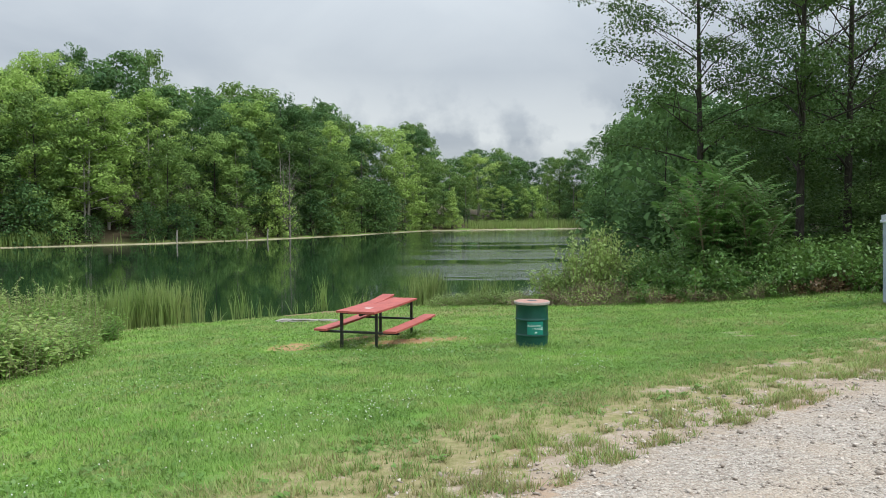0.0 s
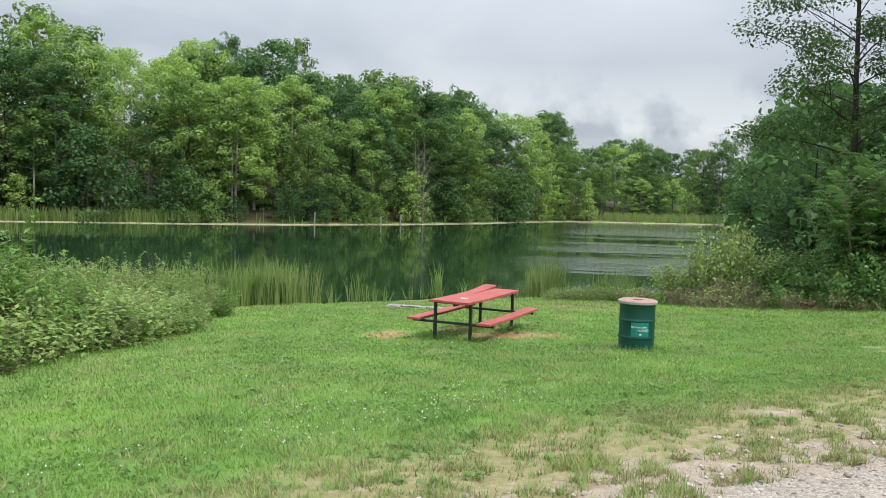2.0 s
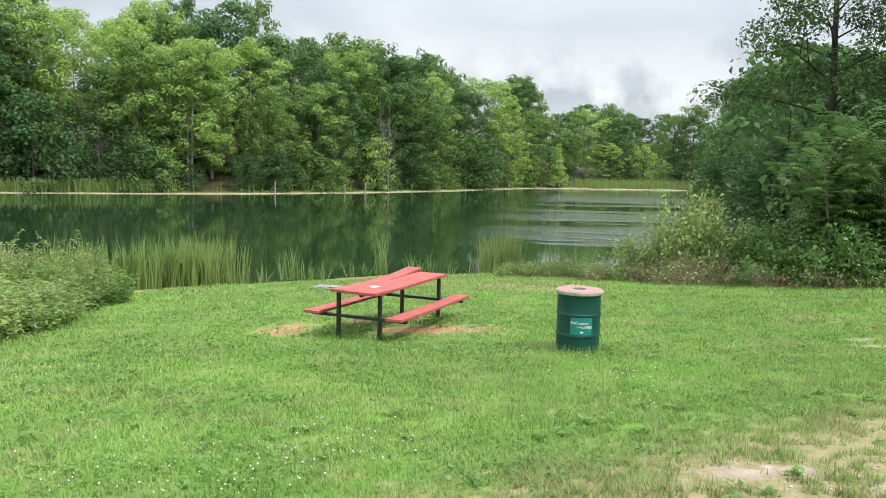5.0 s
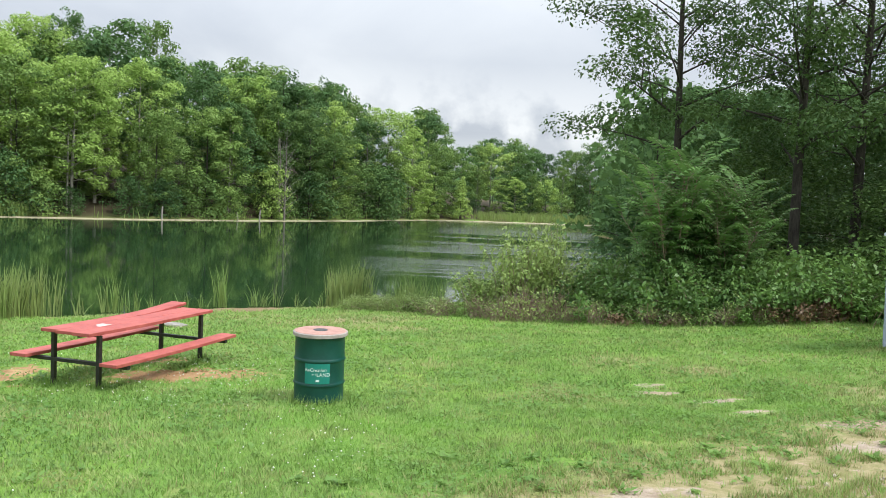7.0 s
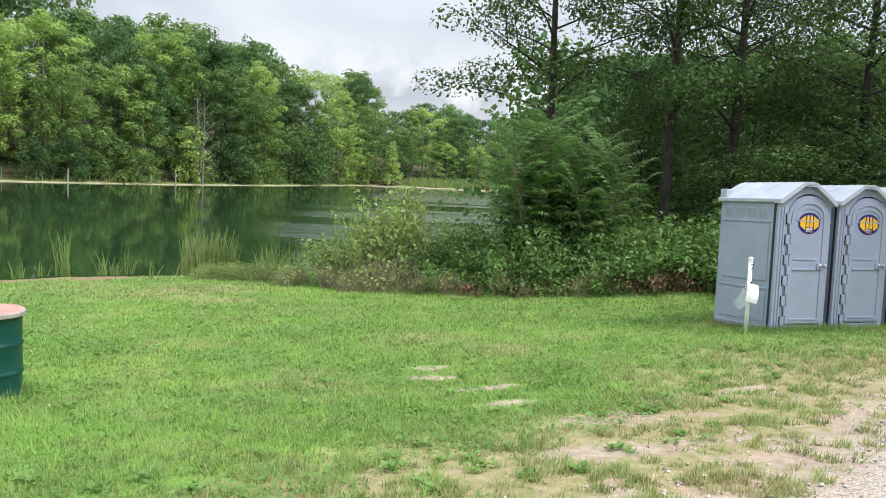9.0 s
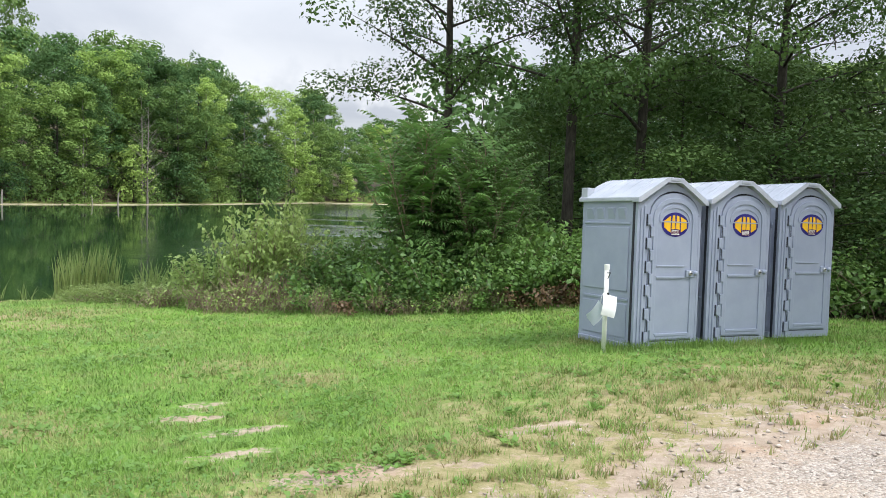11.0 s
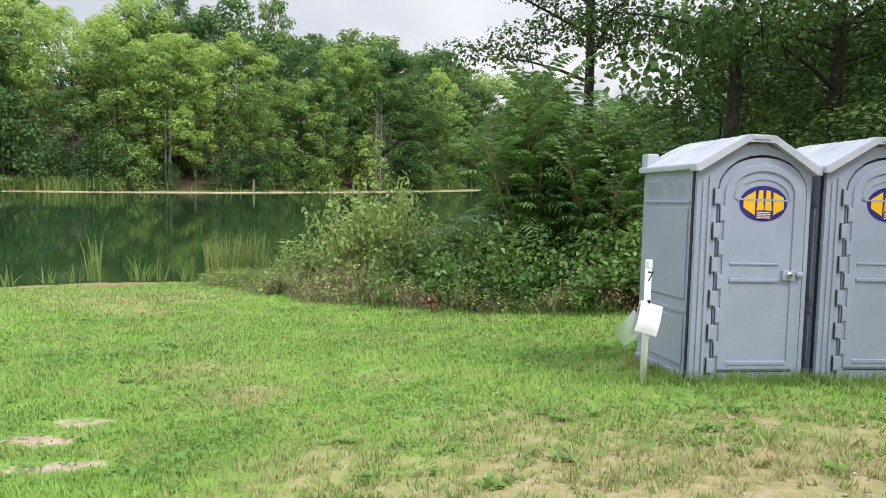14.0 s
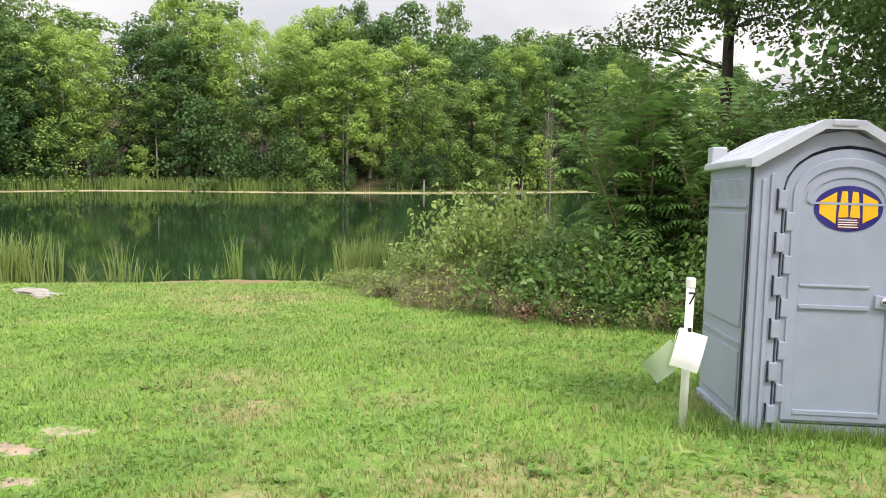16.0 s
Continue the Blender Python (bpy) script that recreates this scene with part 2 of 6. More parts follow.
def water_material():
    n = Nodes("lake_water")
    w1 = n.noise(1.3, 3, 0.55, vec=n.stretch(1.0, 1.6, 1))
    w2 = n.noise(5.5, 2, 0.5, vec=n.stretch(1.0, 1.5, 1))
    sep = n.t.nodes.new("ShaderNodeSeparateXYZ")
    n.t.links.new(n.co.outputs["Object"], sep.inputs[0])
    # a breeze ruffles the far right end in bands, the rest lies almost still
    streak = n.noise(0.09, 3, 0.6, vec=n.stretch(0.35, 1.6, 1))
    far = n.math("MULTIPLY", n.span(sep.outputs[1], 93.0, 98.0), n.span(sep.outputs[1], 112.0, 120.0, 1.0, 0.0))
    near = n.math("MULTIPLY", n.span(sep.outputs[1], 36.0, 60.0, 0.0, 0.8), n.span(streak, 0.46, 0.58))
    wind = n.math("MULTIPLY", n.math("MAXIMUM", n.math("MULTIPLY", far, n.span(streak, 0.24, 0.34)), near), n.span(sep.outputs[0], -5.0, 1.0))
    patch = n.math("ADD", n.span(n.noise(0.028, 2, 0.5), 0.42, 0.62, 0.08, 0.30), n.math("MULTIPLY", wind, 24.0))
    n.bump(n.math("MULTIPLY", n.math("ADD", w1, n.math("MULTIPLY", w2, 0.35)), patch), 0.16, 0.05)
    n.b.inputs["IOR"].default_value = 1.33
    return n.done(n.mix(n.noise(0.05, 2), (0.012, 0.032, 0.012), (0.020, 0.046, 0.017)), 0.04, 0, 0.5)


def painted(name, a, b, rough=0.45, scale=8.0, bump=0.05, metal=0.0, streak=1.0):
    n = Nodes(name)
    g = n.noise(scale, 5, 0.65, vec=n.stretch(1, 1, streak))
    n.bump(n.noise(scale * 8, 3, 0.6), bump, 0.01)
    return n.done(n.mix(n.span(g, 0.35, 0.7), a, b), n.span(g, 0.3, 0.7, rough - 0.08, rough + 0.12), metal)


GROUND = ground_material()
WATER = water_material()
TOILET_GREY = painted("grey_polyethylene", (0.280, 0.320, 0.415), (0.335, 0.375, 0.475), 0.42, 2.2, 0.06)
TOILET_ROOF = painted("pale_roof_plastic", (0.35, 0.38, 0.44), (0.47, 0.50, 0.56), 0.5, 3.0, 0.08)
SEAM_DARK = painted("dark_seam", (0.012, 0.014, 0.022), (0.03, 0.032, 0.045), 0.6, 8)
DECAL_BLUE = painted("decal_blue", (0.018, 0.015, 0.15), (0.025, 0.02, 0.19), 0.4, 5, 0.02)
DECAL_YELLOW = painted("decal_yellow", (0.75, 0.42, 0.01), (0.82, 0.48, 0.02), 0.4, 5, 0.02)
DECAL_RED = painted("decal_maroon", (0.12, 0.03, 0.06), (0.16, 0.04, 0.08), 0.4, 5, 0.02)
LOCK_METAL = painted("lock_metal", (0.45, 0.45, 0.46), (0.6, 0.6, 0.6), 0.35, 20, 0.05, 0.8)
LOCK_DARK = painted("lock_dark", (0.03, 0.03, 0.03), (0.06, 0.06, 0.06), 0.5, 20)
WHITE_PVC = painted("white_pvc", (0.74, 0.74, 0.72), (0.82, 0.82, 0.80), 0.4, 4, 0.04)
PAPER = painted("white_paper", (0.76, 0.77, 0.78), (0.84, 0.84, 0.84), 0.7, 6, 0.1)
FADED_PAPER = painted("faded_paper", (0.50, 0.36, 0.33), (0.66, 0.56, 0.54), 0.8, 9, 0.1)
INK = painted("black_ink", (0.01, 0.01, 0.012), (0.02, 0.02, 0.02), 0.6, 6)
DRUM_GREEN = painted("green_drum_paint", (0.004, 0.052, 0.041), (0.009, 0.078, 0.060), 0.4, 6, 0.1)
SIGN_TEAL = painted("teal_sign", (0.015, 0.20, 0.16), (0.02, 0.25, 0.20), 0.45, 6, 0.02)
SIGN_WHITE = painted("sign_white", (0.7, 0.76, 0.74), (0.8, 0.84, 0.82), 0.5, 6, 0.02)
RED_WOOD = painted("red_stained_board", (0.32, 0.060, 0.052), (0.50, 0.135, 0.110), 0.65, 5, 0.35, 0, 1.0)
LID_WOOD = painted("weathered_pink_lid", (0.35, 0.18, 0.14), (0.50, 0.31, 0.26), 0.75, 9, 0.3)
LID_EDGE = painted("bleached_lid_edge", (0.30, 0.26, 0.235), (0.44, 0.39, 0.36), 0.7, 12, 0.3)
STEEL_BLACK = painted("black_steel", (0.012, 0.012, 0.013), (0.035, 0.032, 0.03), 0.45, 12, 0.15)
STONE = painted("pale_stone", (0.20, 0.18, 0.16), (0.40, 0.37, 0.34), 0.85, 5, 0.5)
WOOD_GREY = bark_material("weathered_post", (0.22, 0.20, 0.17), (0.42, 0.39, 0.35))
PEBBLE = Nodes("pebble")
PEBBLE = PEBBLE.done(PEBBLE.mix(PEBBLE.island(), (0.26, 0.215, 0.175), (0.64, 0.56, 0.49)), 0.85, 0, 0.3)
CLOVER = Nodes("clover_white")
CLOVER = CLOVER.done((0.72, 0.74, 0.66), 0.8, 0, 0.2)
FLOATING = painted("shore_scum", (0.26, 0.23, 0.14), (0.46, 0.41, 0.27), 0.9, 1.2, 0.3)
SLEEVE = Nodes("clear_plastic_sleeve")
SLEEVE.b.inputs["Transmission Weight"].default_value = 0.75
SLEEVE.b.inputs["IOR"].default_value = 1.1
SLEEVE = SLEEVE.done((0.80, 0.88, 0.84), 0.3)


# ---- mesh helpers ----
def mesh_np(name, v, f, mats):
    """A mesh from arrays of vertices and of faces with the same number of corners."""
    v, f = np.asarray(v, np.float32), np.asarray(f, np.int32)
    me = bpy.data.meshes.new(name)
    me.vertices.add(len(v))
    me.vertices.foreach_set("co", v.ravel())
    me.loops.add(f.size)
    me.loops.foreach_set("vertex_index", f.ravel())
    me.polygons.add(len(f))
    me.polygons.foreach_set("loop_start", np.arange(0, f.size, f.shape[1], dtype=np.int32))
    for m in mats if isinstance(mats, (list, tuple)) else [mats]:
        me.materials.append(m)
    me.update(calc_edges=True)
    return me


def joined(pieces):
    """Arrays (v, f) of several pieces as one."""
    vs, fs, n = [], [], 0
    for v, f in pieces:
        vs.append(v)
        fs.append(np.asarray(f) + n)
        n += len(v)
    return np.concatenate(vs), np.concatenate(fs)


def tube(pts, radii, sides=6):
    """A tapered tube of quads along points."""
    pts, k = np.asarray(pts, float), len(pts)
    tang = np.gradient(pts, axis=0)
    tang /= np.linalg.norm(tang, axis=1)[:, None] + 1e-9
    ref = np.where(np.abs(tang[:, 2:3]) > 0.9, np.array([[1.0, 0, 0]]), np.array([[0, 0, 1.0]]))
    a = np.cross(tang, ref)
    a /= np.linalg.norm(a, axis=1)[:, None] + 1e-9
    b = np.cross(tang, a)
    ang = np.linspace(0, 2 * math.pi, sides, endpoint=False)
    ring = a[:, None, :] * np.cos(ang)[None, :, None] + b[:, None, :] * np.sin(ang)[None, :, None]
    v = (pts[:, None, :] + ring * np.asarray(radii)[:, None, None]).reshape(-1, 3)
    i, j = np.meshgrid(np.arange(k - 1), np.arange(sides), indexing="ij")
    j2 = (j + 1) % sides
    f = np.stack([i * sides + j, i * sides + j2, (i + 1) * sides + j2, (i + 1) * sides + j], -1).reshape(-1, 4)
    return v, f


def unit(a):
    return a / (np.linalg.norm(a, axis=-1, keepdims=True) + 1e-9)


def leaf_cards(rng, c, nrm, size, slim=0.3, along=None):
    """Folded lozenge leaves at c, facing nrm."""
    n = len(c)
    r = rng.normal(size=(n, 3)) if along is None else along
    a = unit(r - nrm * np.sum(r * nrm, 1, keepdims=True))
    b = np.cross(nrm, a)
    s = np.broadcast_to(np.asarray(size, float).reshape(-1, 1), (n, 1))
    v = np.stack([c - a * s * 0.5, c + b * s * slim + nrm * s * 0.1 - a * s * 0.08, c + a * s * 0.5 - nrm * s * 0.08, c - b * s * slim + nrm * s * 0.1 - a * s * 0.08], 1).reshape(-1, 3)
    return v, np.arange(4 * n).reshape(-1, 4)


def part(name, me, parent, label=""):
    ob = new(name, me)
    ob.parent = parent
    return tagged(ob, label) if label else ob


def bm_part(name, bm, mat, parent, label="", bevel=0.0, smooth=False):
    """Links a bmesh as one mesh object under a thing or a part."""
    if bevel:
        bmesh.ops.bevel(bm, geom=bm.edges[:], offset=bevel, segments=2, affect="EDGES", profile=0.6)
    me = bpy.data.meshes.new(name)
    bmesh.ops.recalc_face_normals(bm, faces=bm.faces[:])
    bm.to_mesh(me)
    bm.free()
    for m in mat if isinstance(mat, (list, tuple)) else [mat]:
        me.materials.append(m)
    if smooth:
        me.polygons.foreach_set("use_smooth", [True] * len(me.polygons))
    return part(name, me, parent, label)


def box(bm, x0, x1, y0, y1, z0, z1, m=None):
    got = bmesh.ops.create_cube(bm, size=1.0)
    mm = Matrix.Translation(((x0 + x1) / 2, (y0 + y1) / 2, (z0 + z1) / 2)) @ Matrix.Diagonal((x1 - x0, y1 - y0, z1 - z0, 1))
    bmesh.ops.transform(bm, matrix=(m @ mm) if m else mm, verts=got["verts"])
    return got["verts"]


def boxed(x0, x1, y0, y1, z0, z1, m=None):
    bm = bmesh.new()
    box(bm, x0, x1, y0, y1, z0, z1, m)
    return bm


def extruded(outline, y0, y1):
    """A solid of an outline in x and z, from y0 to y1."""
    bm = bmesh.new()
    a = [bm.verts.new((x, y0, z)) for x, z in outline]
    b = [bm.verts.new((x, y1, z)) for x, z in outline]
    bm.faces.new(a)
    bm.faces.new(b[::-1])
    for i in range(len(a)):
        j = (i + 1) % len(a)
        bm.faces.new((a[j], a[i], b[i], b[j]))
    return bm


def framed(outer, inner, y0, y1):
    """A ring-shaped solid between two outlines with the same number of corners."""
    bm = bmesh.new()
    k = len(outer)
    rings = [[bm.verts.new((x, y, z)) for x, z in o] for y in (y0, y1) for o in (outer, inner)]
    of, inf, ob_, ib = rings
    for i in range(k):
        j = (i + 1) % k
        bm.faces.new((of[i], of[j], inf[j], inf[i]))
        bm.faces.new((ob_[j], ob_[i], ib[i], ib[j]))
        bm.faces.new((of[j], of[i], ob_[i], ob_[j]))
        bm.faces.new((inf[i], inf[j], ib[j], ib[i]))
    return bm


def lathe(profile, sides=40):
    """A solid of revolution from (radius, height) rows."""
    bm = bmesh.new()
    rings = [[bm.verts.new((r * math.cos(2 * math.pi * i / sides), r * math.sin(2 * math.pi * i / sides), z)) for i in range(sides)] for r, z in profile]
    for a, b in zip(rings, rings[1:]):
        for i in range(sides):
            j = (i + 1) % sides
            bm.faces.new((a[i], a[j], b[j], b[i]))
    bm.faces.new(rings[0][::-1])
    bm.faces.new(rings[-1])
    return bm


def lettering(name, text, size, mat, parent, m, label=""):
    """Words in the built-in font as a mesh, in the x and z plane of m."""
    cu = bpy.data.curves.new(name, "FONT")
    cu.body, cu.size, cu.extrude, cu.align_x, cu.align_y = text, size, 0.001, "CENTER", "CENTER"
    tmp = bpy.data.objects.new(name, cu)
    me = bpy.data.meshes.new_from_object(tmp)
    bpy.data.objects.remove(tmp)
    me.materials.clear()
    me.materials.append(mat)
    me.transform(m @ pose(0, 0, 0, 90))
    return part(name, me, parent, label)


# ---- ground and lake ----
WATER_Z = -2.38
FAR_SHORE = [(-150, -20), (-120, 20), (-92, 42), (-68, 62), (-63, 73), (-54, 79), (-45, 84), (-35, 91.5), (-24, 105), (-14.5, 121.5), (-9, 136), (-2.6, 150), (4, 153), (20, 160), (38, 168)]
RIGHT_SHORE = [(38, 168), (27, 134), (20, 110), (21.5, 90), (19.5, 74), (17, 62), (13.5, 50), (12, 42), (10.5, 36.5)]
NEAR_SHORE = [(10.5, 36.5), (6, 33.5), (2, 31.6), (-1, 30.9), (-2.5, 30.4), (-4.6, 29.5), (-6.4, 27.7), (-8, 26.4), (-9.2, 25.3), (-12, 20.5), (-16, 14.5), (-22, 8), (-40, -8), (-90, -60)]
LAKE = FAR_SHORE + RIGHT_SHORE[1:] + NEAR_SHORE[1:]
GRAVEL_LINE = [(-30, -26), (-4, 0.2), (0, 4.9), (1.5, 6.4), (2.7, 7.4), (5.6, 9.8), (7.2, 10.8), (8.4, 11.8), (10, 13.3), (12.4, 14.3), (20, 16), (60, 21)]
BARE = [(7.45, 12.95, 0.95, 0.42), (7.2, 12.0, 0.9, 0.40), (5.9, 15.22, 0.44, 0.28), (5.8, 15.68, 0.36, 0.20), (6.45, 14.65, 0.58, 0.30), (6.55, 13.7, 0.52, 0.26), (-2.95, 15.2, 0.75, 1.8), (-0.5, 15.1, 1.5, 0.7), (-1.4, 16.2, 1.3, 0.6), (9.0, 14.0, 0.5, 0.16), (8.5, 13.1, 0.6, 0.25), (4.6, 10.4, 0.8, 0.3), (2.65, 8.7, 0.7, 0.3)]
TURF = (-0.07605, 0.06523, -0.0669, -0.00282, -0.00393, -0.00045, 0.000118, 0.000108, 0.0000149, 0.0002288)


def turf(x, y):
    """The lawn's height without the bank."""
    x, y = np.clip(x, -7.5, 11.2), np.clip(y, -1.0, 30.5)
    return (TURF[0] + TURF[1] * x + TURF[2] * y + TURF[3] * x * x + TURF[4] * x * y + TURF[5] * y * y + TURF[6] * x * x * y + TURF[7] * x * y * y
            + TURF[8] * y ** 3 + TURF[9] * x ** 3 - 0.10 * np.exp(-((x - 6.2) ** 2 + (y - 15.0) ** 2) / 1.6) + 0.10 * np.exp(-((x + 0.5) ** 2 + (y - 16.2) ** 2) / 2.5)
            - 0.13 * np.exp(-((x + 3.0) ** 2 / 18 + (y - 28.0) ** 2 / 9))
            + 0.06 * np.exp(-((x - 10.0) ** 2 + (y - 17.0) ** 2) / 5.0))


def lake_distance(x, y):
    """Metres to the waterline, negative in the lake; and which shore is nearest (0 far, 1 right, 2 near)."""
    x, y = np.asarray(x, float), np.asarray(y, float)
    best, side = np.full(x.shape, 1e9), np.zeros(x.shape, int)
    inside = np.zeros(x.shape, bool)
    k = len(LAKE)
    for i in range(k):
        (ax, ay), (bx, by) = LAKE[i], LAKE[(i + 1) % k]
        dx, dy = bx - ax, by - ay
        u = np.clip(((x - ax) * dx + (y - ay) * dy) / (dx * dx + dy * dy), 0, 1)
        d = np.hypot(x - ax - u * dx, y - ay - u * dy)
        s = 0 if i < len(FAR_SHORE) - 1 else 1 if i < len(FAR_SHORE) + len(RIGHT_SHORE) - 2 else 2
        side = np.where(d < best, s, side)
        best = np.minimum(best, d)
        if ay != by:
            inside ^= ((ay > y) != (by > y)) & (x < dx * (y - ay) / dy + ax)
    return np.where(inside, -best, best), side


def smooth01(a):
    a = np.clip(a, 0, 1)
    return a * a * (3 - 2 * a)


def ground_z(x, y):
    x, y = np.asarray(x, float), np.asarray(y, float)
    d, side = lake_distance(x, y)
    near = WATER_Z + (np.maximum(turf(x, y), WATER_Z + 0.12) - WATER_Z) * smooth01((d + 0.15) / 1.6)
    left = smooth01((-x + 10) / 50)
    hill = WATER_Z + 0.1 + np.minimum(d, 4) * 0.08 + np.clip(d - 4, 0, 70) * (0.08 + 0.16 * left)
    bank = WATER_Z + 0.1 + smooth01(d / 6) * 1.0 + np.clip(d - 6, 0, 120) * 0.06
    wide = smooth01((x - 14) / 12) * smooth01((y - 22) / 14)
    nearer = near * (1 - wide) + bank * wide
    z = np.where(side == 0, hill, np.where(side == 1, bank, nearer))
    return np.where(d < 0, WATER_Z - np.minimum(1.6, -d * 0.30), z)


def gz(x, y):
    return float(ground_z(np.array([x]), np.array([y]))[0])


def gravel_distance(x, y):
    """Metres from the drive's edge, positive on the lawn."""
    gx, gy = np.array([p[0] for p in GRAVEL_LINE], float), np.array([p[1] for p in GRAVEL_LINE], float)
    return (y - np.interp(x, gx, gy)) * 0.77


def dry_spots(x, y):
    """Where the lawn is thin and straw-coloured away from the drive."""
    return np.max([k * np.exp(-((x - a) ** 2 + (y - b) ** 2) / r ** 2) for a, b, r, k in ((0.3, 24.6, 2.0, 0.5), (-2.4, 25.6, 1.6, 0.35), (8.6, 14.7, 0.8, 0.42), (6.9, 16.7, 0.6, 0.42), (9.6, 15.6, 1.1, 0.36), (11.6, 15.7, 1.3, 0.38), (1.6, 22.6, 1.1, 0.45), (8.0, 17.5, 0.6, 0.35), (4.6, 14.6, 0.7, 0.4), (5.8, 17.8, 0.8, 0.35))], axis=0)


def axis(stops):
    """Grid lines: rows of (start, end, step)."""
    return np.unique(np.concatenate([np.arange(a, b, s) for a, b, s in stops]))


def build_ground():
    xs = axis([(-1500, -200, 100), (-200, -30, 5), (-30, -8, 0.7), (-8, 15, 0.17), (15, 40, 0.8), (40, 200, 6), (200, 1501, 100)])
    ys = axis([(-1500, -60, 120), (-60, -4, 4), (-4, 3, 0.5), (3, 19, 0.17), (19, 34, 0.3), (34, 50, 1), (50, 200, 4), (200, 1501, 100)])
    gx, gy = np.meshgrid(xs, ys)
    z = ground_z(gx, gy)
    rng = np.random.default_rng(4)
    lawn = (np.abs(gx) < 20) & (gy > -5) & (gy < 32)
    z = z + np.where(lawn, rng.normal(0, 0.006, gx.shape), 0)
    nx, ny = len(xs), len(ys)
    i, j = np.meshgrid(np.arange(ny - 1), np.arange(nx - 1), indexing="ij")
    f = np.stack([i * nx + j, i * nx + j + 1, (i + 1) * nx + j + 1, (i + 1) * nx + j], -1).reshape(-1, 4)
    me = mesh_np("ground", np.stack([gx, gy, z], -1).reshape(-1, 3), f, GROUND)
    me.polygons.foreach_set("use_smooth", [True] * len(me.polygons))
    d, side = lake_distance(gx, gy)
    g = gravel_distance(gx, gy)
    behind = smooth01((-g - 9) / 3)
    masks = {
        "gravel": smooth01((0.25 - g) / 1.3) * (1 - behind),
        "wear": np.maximum(np.clip(1 - np.maximum(g, 0) / 2.6, 0, 1) * (1 - behind), dry_spots(gx, gy)),
        "earth": np.max([1.0 - np.hypot((gx - x) * 0.85 + (gy - y) * 0.3, ((gy - y) - (gx - x) * 0.3) * a / b) / a for x, y, a, b in BARE], axis=0).clip(0, 1),
        "rust": smooth01((3.4 - np.hypot(gx + 1.5, gy - 15.2)) / 0.6),
        "wood": np.where(side == 2, smooth01((gx - 3) / 2) * smooth01((gy - (26.2 - 0.30 * gx)) / 0.8), smooth01((d - 0.8) / 1.2)),
        "mud": np.where(side == 2, smooth01((1.9 + 0.5 * np.sin(gx * 2.3) * np.sin(gx * 0.9 + 1) - d) / 0.8), smooth01((0.5 - d) / 0.5)),
    }
    for k, a in masks.items():
        at = me.attributes.new(k, "FLOAT", "POINT")
        at.data.foreach_set("value", a.astype(np.float32).ravel())
    tagged(new("ground", me), "mown green lawn with bare dirt and pale gravel drive", "ground", kind="structure")


build_ground()


def build_water():
    xs, ys = np.linspace(-155, 45, 60), np.linspace(-65, 172, 70)
    gx, gy = np.meshgrid(xs, ys)
    nx, ny = len(xs), len(ys)
    i, j = np.meshgrid(np.arange(ny - 1), np.arange(nx - 1), indexing="ij")
    f = np.stack([i * nx + j, i * nx + j + 1, (i + 1) * nx + j + 1, (i + 1) * nx + j], -1).reshape(-1, 4)
    d, _ = lake_distance(gx, gy)
    keep = (d.ravel()[f] < 6).any(axis=1)
    me = mesh_np("water", np.stack([gx, gy, np.full(gx.shape, WATER_Z)], -1).reshape(-1, 3), f[keep], WATER)
    tagged(new("water", me), "dark green still lake reflecting the woods", "lake", kind="structure")


build_water()


# ---- the picnic table ----
def picnic_table(m):
    """Steel-framed table; x runs along the boards, the seats lie on both sides."""
    t = new("picnic_table")
    t.matrix_world = m
    tagged(t, "red-stained wooden picnic table on a black steel frame, warped boards", "picnic table")
    half, top = 1.28, 0.715
    rng = random.Random(3)
    lifts = (0.0, 0.002, 0.055)
    for k, y in enumerate((-0.265, 0.0, 0.265)):
        bm = bmesh.new()
        box(bm, -half + (0.0, 0.02, 0.06)[k], half - (0.0, 0.03, -0.08)[k], y - 0.130, y + 0.130, top - 0.042, top)
        bmesh.ops.subdivide_edges(bm, edges=[e for e in bm.edges if abs(e.verts[0].co.x - e.verts[1].co.x) > 1], cuts=7)
        for v in bm.verts:
            v.co.z += lifts[k] * max(0, v.co.x / half) ** 2 - 0.010 * (1 - (v.co.x / half) ** 2) + rng.uniform(-0.002, 0.002)
        bm_part("tabletop_board", bm, RED_WOOD, t, "faded red table board", 0.006)
    for s in (-1, 1):
        bm = bmesh.new()
        box(bm, -half - 0.01, half + 0.01, s * 0.68 - 0.125, s * 0.68 + 0.125, 0.336, 0.378)
        bmesh.ops.subdivide_edges(bm, edges=[e for e in bm.edges if abs(e.verts[0].co.x - e.verts[1].co.x) > 1], cuts=5)
        for v in bm.verts:
            v.co.z -= 0.012 * (1 - (v.co.x / half) ** 2)
        bm_part("seat_board", bm, RED_WOOD, t, "red wooden seat plank", 0.006)
    for x in (-1.05, 1.05):
        for s in (-1, 1):
            bm_part("leg", boxed(x - 0.026, x + 0.026, s * 0.345 - 0.026, s * 0.345 + 0.026, -0.05, top - 0.075), STEEL_BLACK, t, "", 0.006)
        bm_part("top_bracket", boxed(x - 0.026, x + 0.026, -0.37, 0.37, top - 0.075, top - 0.058), STEEL_BLACK, t)
        bm_part("seat_bracket", boxed(x - 0.03, x + 0.03, -0.79, 0.79, 0.280, 0.322), STEEL_BLACK, t, "", 0.004)
    bm_part("brace", boxed(-1.02, 1.02, -0.018, 0.018, top - 0.12, top - 0.09), STEEL_BLACK, t)
    bm_part("notice", boxed(-0.76, -0.55, -0.10, 0.05, top - 0.014, top - 0.0065), FADED_PAPER, t, "faded paper notice stuck on the boards")
    return t


